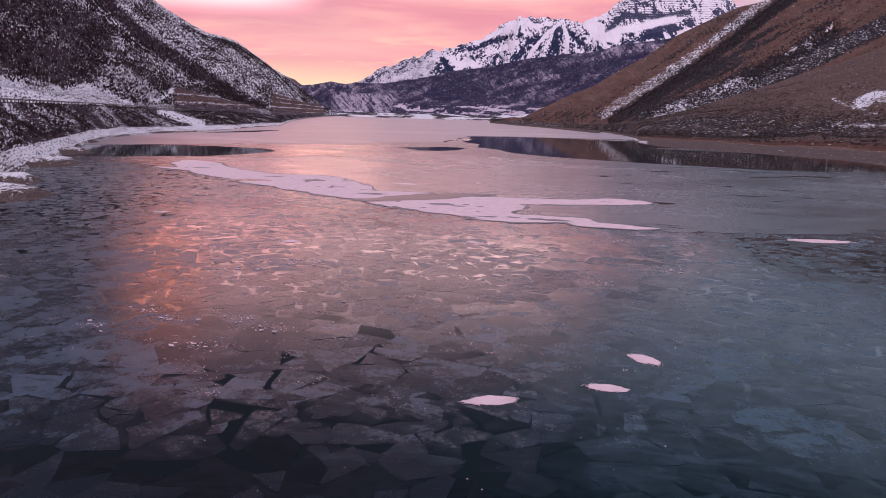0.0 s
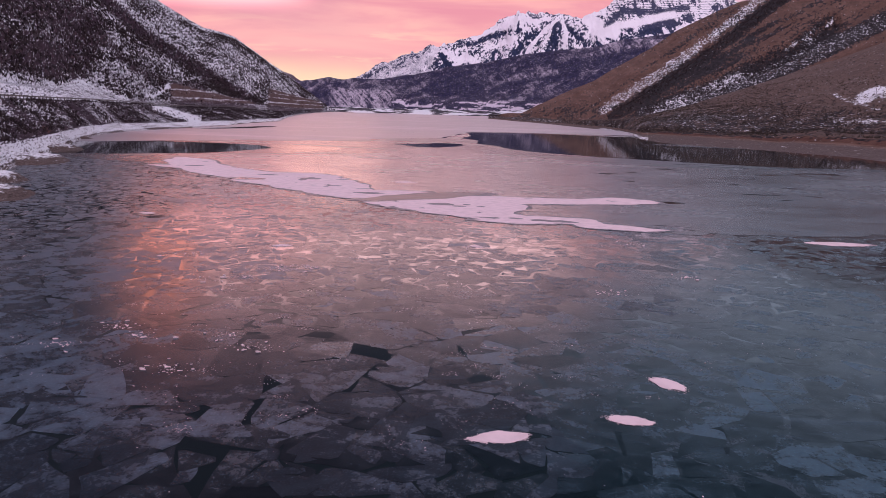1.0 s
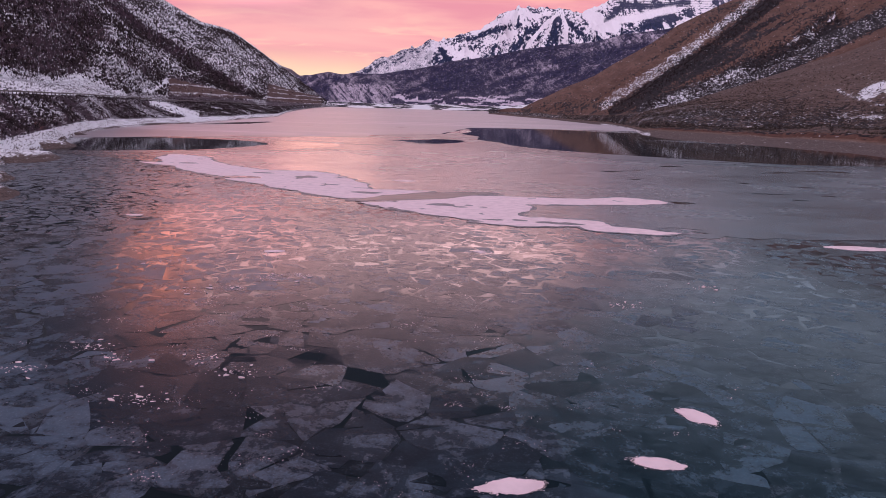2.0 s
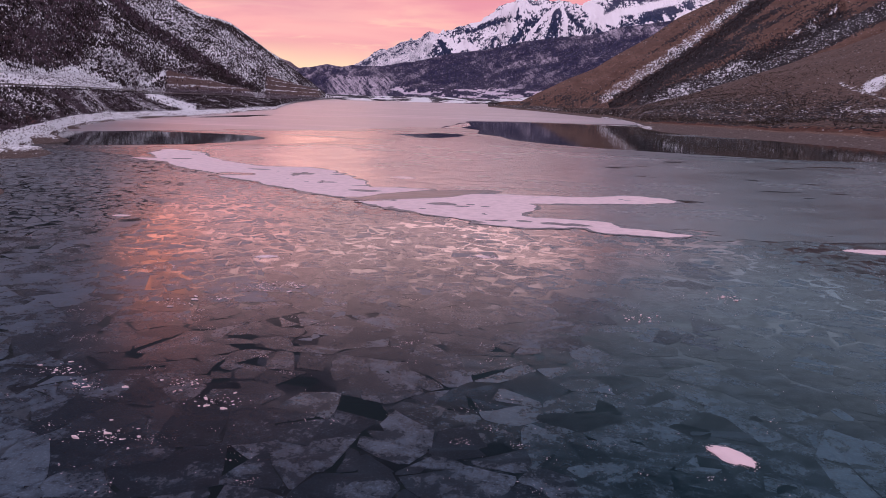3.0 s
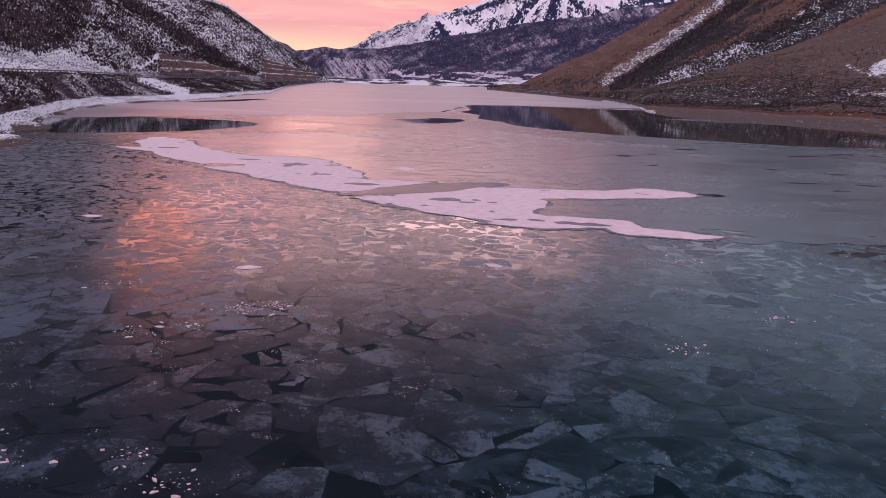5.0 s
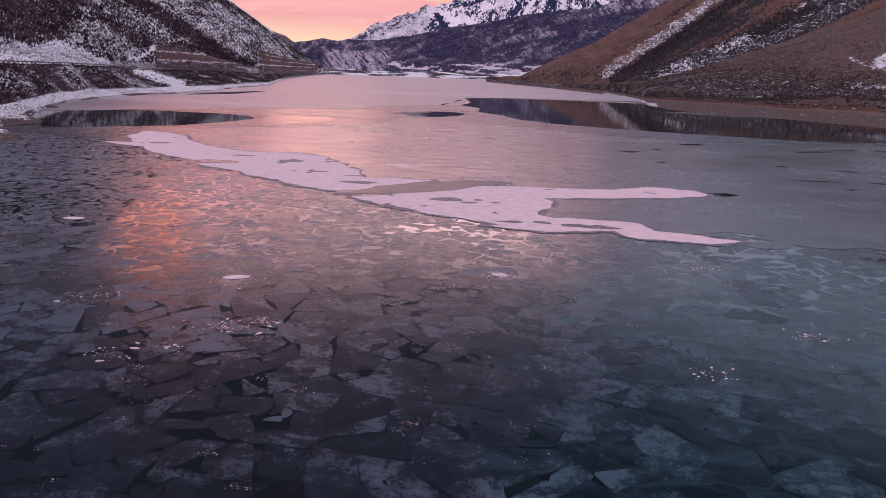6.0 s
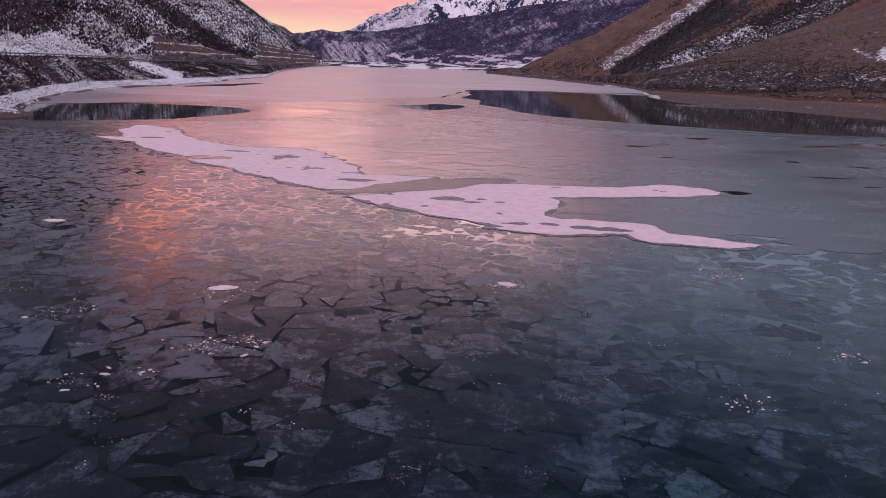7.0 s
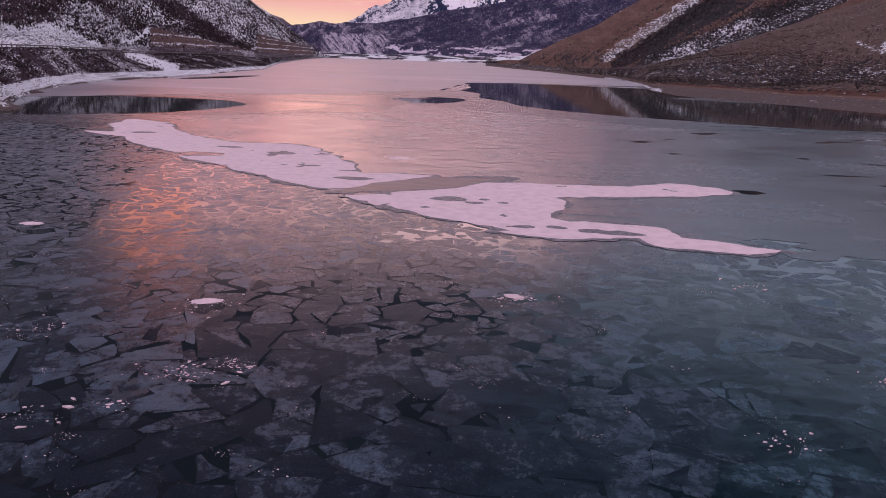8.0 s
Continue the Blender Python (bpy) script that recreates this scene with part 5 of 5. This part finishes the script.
# a thin fringe round each patch
for x, y, rx, ry, turn in patches:
    for _ in range(260):
        a, d = rng.uniform(0, 6.3), 0.78 + abs(rng.gauss(0, 0.17))
        u, v = rx * d * math.cos(a), 0.9 * ry * d * math.sin(a)
        spots.append((x + u * math.cos(radians(turn)) - v * math.sin(radians(turn)), y + u * math.sin(radians(turn)) + v * math.cos(radians(turn)), 0.04, 2))
for k, (x, y, spread, many) in enumerate(spots):
    for _ in range(2 * many if k < chips else many):
        cx, cy, size = x + rng.gauss(0, spread * 0.5), y + rng.gauss(0, spread * 0.28), 0.005 + 0.024 * rng.random() ** 4
        if k < chips:
            size = 0.008 + 0.055 * rng.random() ** 3.5
        # a flat angular flake, longer than wide, one edge tipped up
        b, t, slim, tip = len(verts), rng.gauss(0.2, 0.4), rng.uniform(0.16, 0.5), rng.uniform(0.1, 0.6)
        sides = rng.randint(3, 5)
        for i in range(sides):
            a = 6.2832 * (i + rng.uniform(-0.3, 0.3)) / sides
            u, v = size * math.cos(a), size * slim * math.sin(a)
            verts.append((cx + u * math.cos(t) - v * math.sin(t), cy + u * math.sin(t) + v * math.cos(t), 0.014 + tip * (v + size * slim)))
        for i in range(sides):
            verts.append((*verts[b + i][:2], 0.004))
        faces.append(tuple(range(b, b + sides)))
        faces += [(b + (i + 1) % sides, b + i, b + sides + i, b + sides + (i + 1) % sides) for i in range(sides)]
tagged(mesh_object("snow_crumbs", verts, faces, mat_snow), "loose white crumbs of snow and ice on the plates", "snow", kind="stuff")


def ice_shard(x, y, size, turn, seed):
    """A flat broken slab of white ice lying on a plate."""
    rng = random.Random(seed)
    k = rng.randint(3, 4)
    ring = []
    for i in range(k):
        a, q = (i + rng.uniform(-0.3, 0.3)) * 2 * math.pi / k, size * rng.uniform(0.7, 1.1)
        px, py = q * math.cos(a), 0.36 * q * math.sin(a)
        ring.append((px * math.cos(turn) - py * math.sin(turn), px * math.sin(turn) + py * math.cos(turn)))
    tall, tx, ty = rng.uniform(0.02, 0.045), rng.gauss(0, 0.05), rng.gauss(0, 0.05)
    verts = [(0.96 * px, 0.96 * py, tall + tx * px + ty * py) for px, py in ring] + [(px, py, 0.75 * tall + tx * px + ty * py) for px, py in ring] + [(0.95 * px, 0.95 * py, -0.03) for px, py in ring]
    faces = [tuple(range(k))] + [(r + i, r + k + i, r + k + (i + 1) % k, r + (i + 1) % k) for r in (0, k) for i in range(k)]
    ob = mesh_object("ice_shard", verts, faces, mat_snow)
    ob.location = (x, y, 0.012)
    return tagged(ob, "flat white shard of broken ice lying on a plate", "ice shard", "loose ice shards")


shard_rng = random.Random(23)
for k, (x, y, spread, many) in enumerate(spots[:chips]):
    for i in range(4):
        ice_shard(x + shard_rng.gauss(0, 0.7 * spread), y + shard_rng.gauss(0, 0.45 * spread), 0.05 + 0.15 * shard_rng.random() ** 1.6, shard_rng.gauss(0.25, 0.4), 300 + 10 * k + i)


# ---- scrub ----
def scrub_field(name, land, choose, many, low, high, blades, mat, label, seed, slim=1.0):
    """Many small bare shrubs on the land: each a tuft of narrow upright blades about its foot."""
    rng = random.Random(seed)
    az, el, x, y, z, s = land
    weight = (choose(az, el, x, y, z, s) * np.gradient(r_of(x, y), axis=0) * r_of(x, y)).ravel().clip(0)
    total = np.cumsum(weight)
    xs, ys, zs = x.ravel(), y.ravel(), z.ravel()
    cols = x.shape[1]
    verts, faces = [], []
    for _ in range(many):
        k = int(np.searchsorted(total, rng.random() * total[-1]))
        k2 = min(k + cols, len(xs) - 1)
        t = rng.random()
        px, py, pz = xs[k] + t * (xs[k2] - xs[k]) + rng.uniform(-0.3, 0.3), ys[k] + t * (ys[k2] - ys[k]), zs[k] + t * (zs[k2] - zs[k])
        h = rng.uniform(low, high)
        for _ in range(blades):
            a, lean, wide = rng.uniform(0, 6.3), rng.uniform(0.1, 0.75), slim * h * rng.uniform(0.10, 0.24)
            tx, ty, tz = px + lean * h * math.cos(a), py + lean * h * math.sin(a), pz + h * rng.uniform(0.45, 1.0)
            ux, uy = -math.sin(a) * wide, math.cos(a) * wide
            mx, my, mz = px + (tx - px) * 0.6, py + (ty - py) * 0.6, pz + (tz - pz) * 0.55
            b = len(verts)
            verts += [(px, py, pz - 0.2), (mx + ux, my + uy, mz), (tx, ty, tz), (mx - ux, my - uy, mz - 0.1 * h)]
            faces += [(b, b + 1, b + 2), (b, b + 2, b + 3)]
    return tagged(mesh_object(name, verts, faces, mat), label, "shrubs", kind="stuff")


scrub_field("bank_scrub", west, lambda az, el, x, y, z, s: ((s > 2.08) & (s < 3.0) & (az > -38) & (az < -13)) * (1 - 0.95 * band(az, el, [(-25.3, -0.3), (-23.5, -1.0), (-22.5, -1.2)], 0.45)) * step(fractal(x / 7, y / 7, 2, 151), -1.0, 0.2),
            9500, 0.25, 0.8, 11, mat_twig, "dark leafless scrub oak on the snowy bank", 3, 0.5)
scrub_field("terrace_scrub", west, lambda az, el, x, y, z, s: ((s > 4.0) & (s < 5.1) & (az > -38) & (az < -13)) * step(fractal(x / 20, y / 20, 2, 153), 0.0, 0.4),
            900, 0.3, 0.7, 8, mat_twig, "sparse dark scrub on the snow terrace", 4, 0.6)
scrub_field("slope_scrub", west, lambda az, el, x, y, z, s: ((s > 5.0) & (s < 5.9) & (az > -38) & (az < -12.5)) * (1 - 0.97 * road_cut(az, el)) * (0.35 + step(fractal(az / 1.1, el / 0.6, 3, 155), -0.4, 0.5)),
            24000, 0.8, 2.0, 5, mat_twig, "dark leafless scrub oak over the mountainside", 5)
scrub_field("sagebrush", east, lambda az, el, x, y, z, s: ((s > 2.9) & (s < 5.0) & (az > 7) & (az < 34)) * step(el, 4.5, 0.0) * step(fractal(x / 16, y / 16, 3, 157), -0.9, 0.5),
            9000, 0.25, 0.75, 5, mat_sage, "low grey-brown sagebrush on the dry slope", 6)
scrub_field("gully_scrub", east, lambda az, el, x, y, z, s: ((s > 6.0) & (s < 6.95) & (az < 34)) * np.maximum(band(az, el, [(a + 0.9, e - 0.5) for a, e in strip_line], 0.6), band(az, el, second_line, 0.9)),
            3600, 0.7, 2.0, 5, mat_twig, "dark scrub filling the hillside gullies", 7)


def bare_shrub(x, y, z, height, seed):
    """A leafless bush: forked tapering stems from one foot."""
    rng = random.Random(seed)
    verts, faces = [], []

    def stem(a, direction, length, width, depth):
        b = a + direction * length
        side = direction.cross(Vector((rng.uniform(-1, 1), rng.uniform(-1, 1), 0.3))).normalized()
        other = direction.cross(side).normalized()
        k = len(verts)
        for p, w in ((a, width), (b, width * 0.55)):
            for t in range(3):
                q = p + w * (math.cos(t * 2.094) * side + math.sin(t * 2.094) * other)
                verts.append(tuple(q))
        faces.extend([(k + t, k + (t + 1) % 3, k + 3 + (t + 1) % 3, k + 3 + t) for t in range(3)])
        if depth:
            for _ in range(3):
                d = (direction + Vector((rng.gauss(0, 0.5), rng.gauss(0, 0.5), rng.gauss(0.15, 0.3)))).normalized()
                stem(a + (b - a) * rng.uniform(0.5, 1.0), d, length * rng.uniform(0.55, 0.8), width * 0.55, depth - 1)

    for _ in range(9):
        d = Vector((rng.gauss(0, 0.45), rng.gauss(0, 0.45), 1)).normalized()
        stem(Vector((x, y, z - 0.1)), d, height * rng.uniform(0.3, 0.5), 0.07, 3)
    return tagged(mesh_object("bare_shrub", verts, faces, mat_twig), "leafless brown shrub beside the gravel shore", "shrub", "shrubs along the eastern shore")


def ground_at(land, az, line):
    """The place on a strip of land nearest to a turn and a count of its lines."""
    a, el, x, y, z, s = land
    k = np.unravel_index(np.argmin(np.abs(a - az) + 3 * np.abs(s - line)), a.shape)
    return float(x[k]), float(y[k]), float(z[k])


for k, (az, line, height) in enumerate(((10.4, 2.4, 5.5), (10.9, 2.6, 6.5), (11.3, 2.5, 5.0), (11.8, 2.7, 6.0), (9.7, 2.6, 4.5), (8.9, 2.7, 4.2), (13.6, 3.4, 2.6), (15.2, 3.5, 2.2), (26.4, 3.05, 2.8), (19.0, 3.6, 1.8), (23.1, 3.6, 1.9))):
    bare_shrub(*ground_at(east, az, line), height, 200 + k)
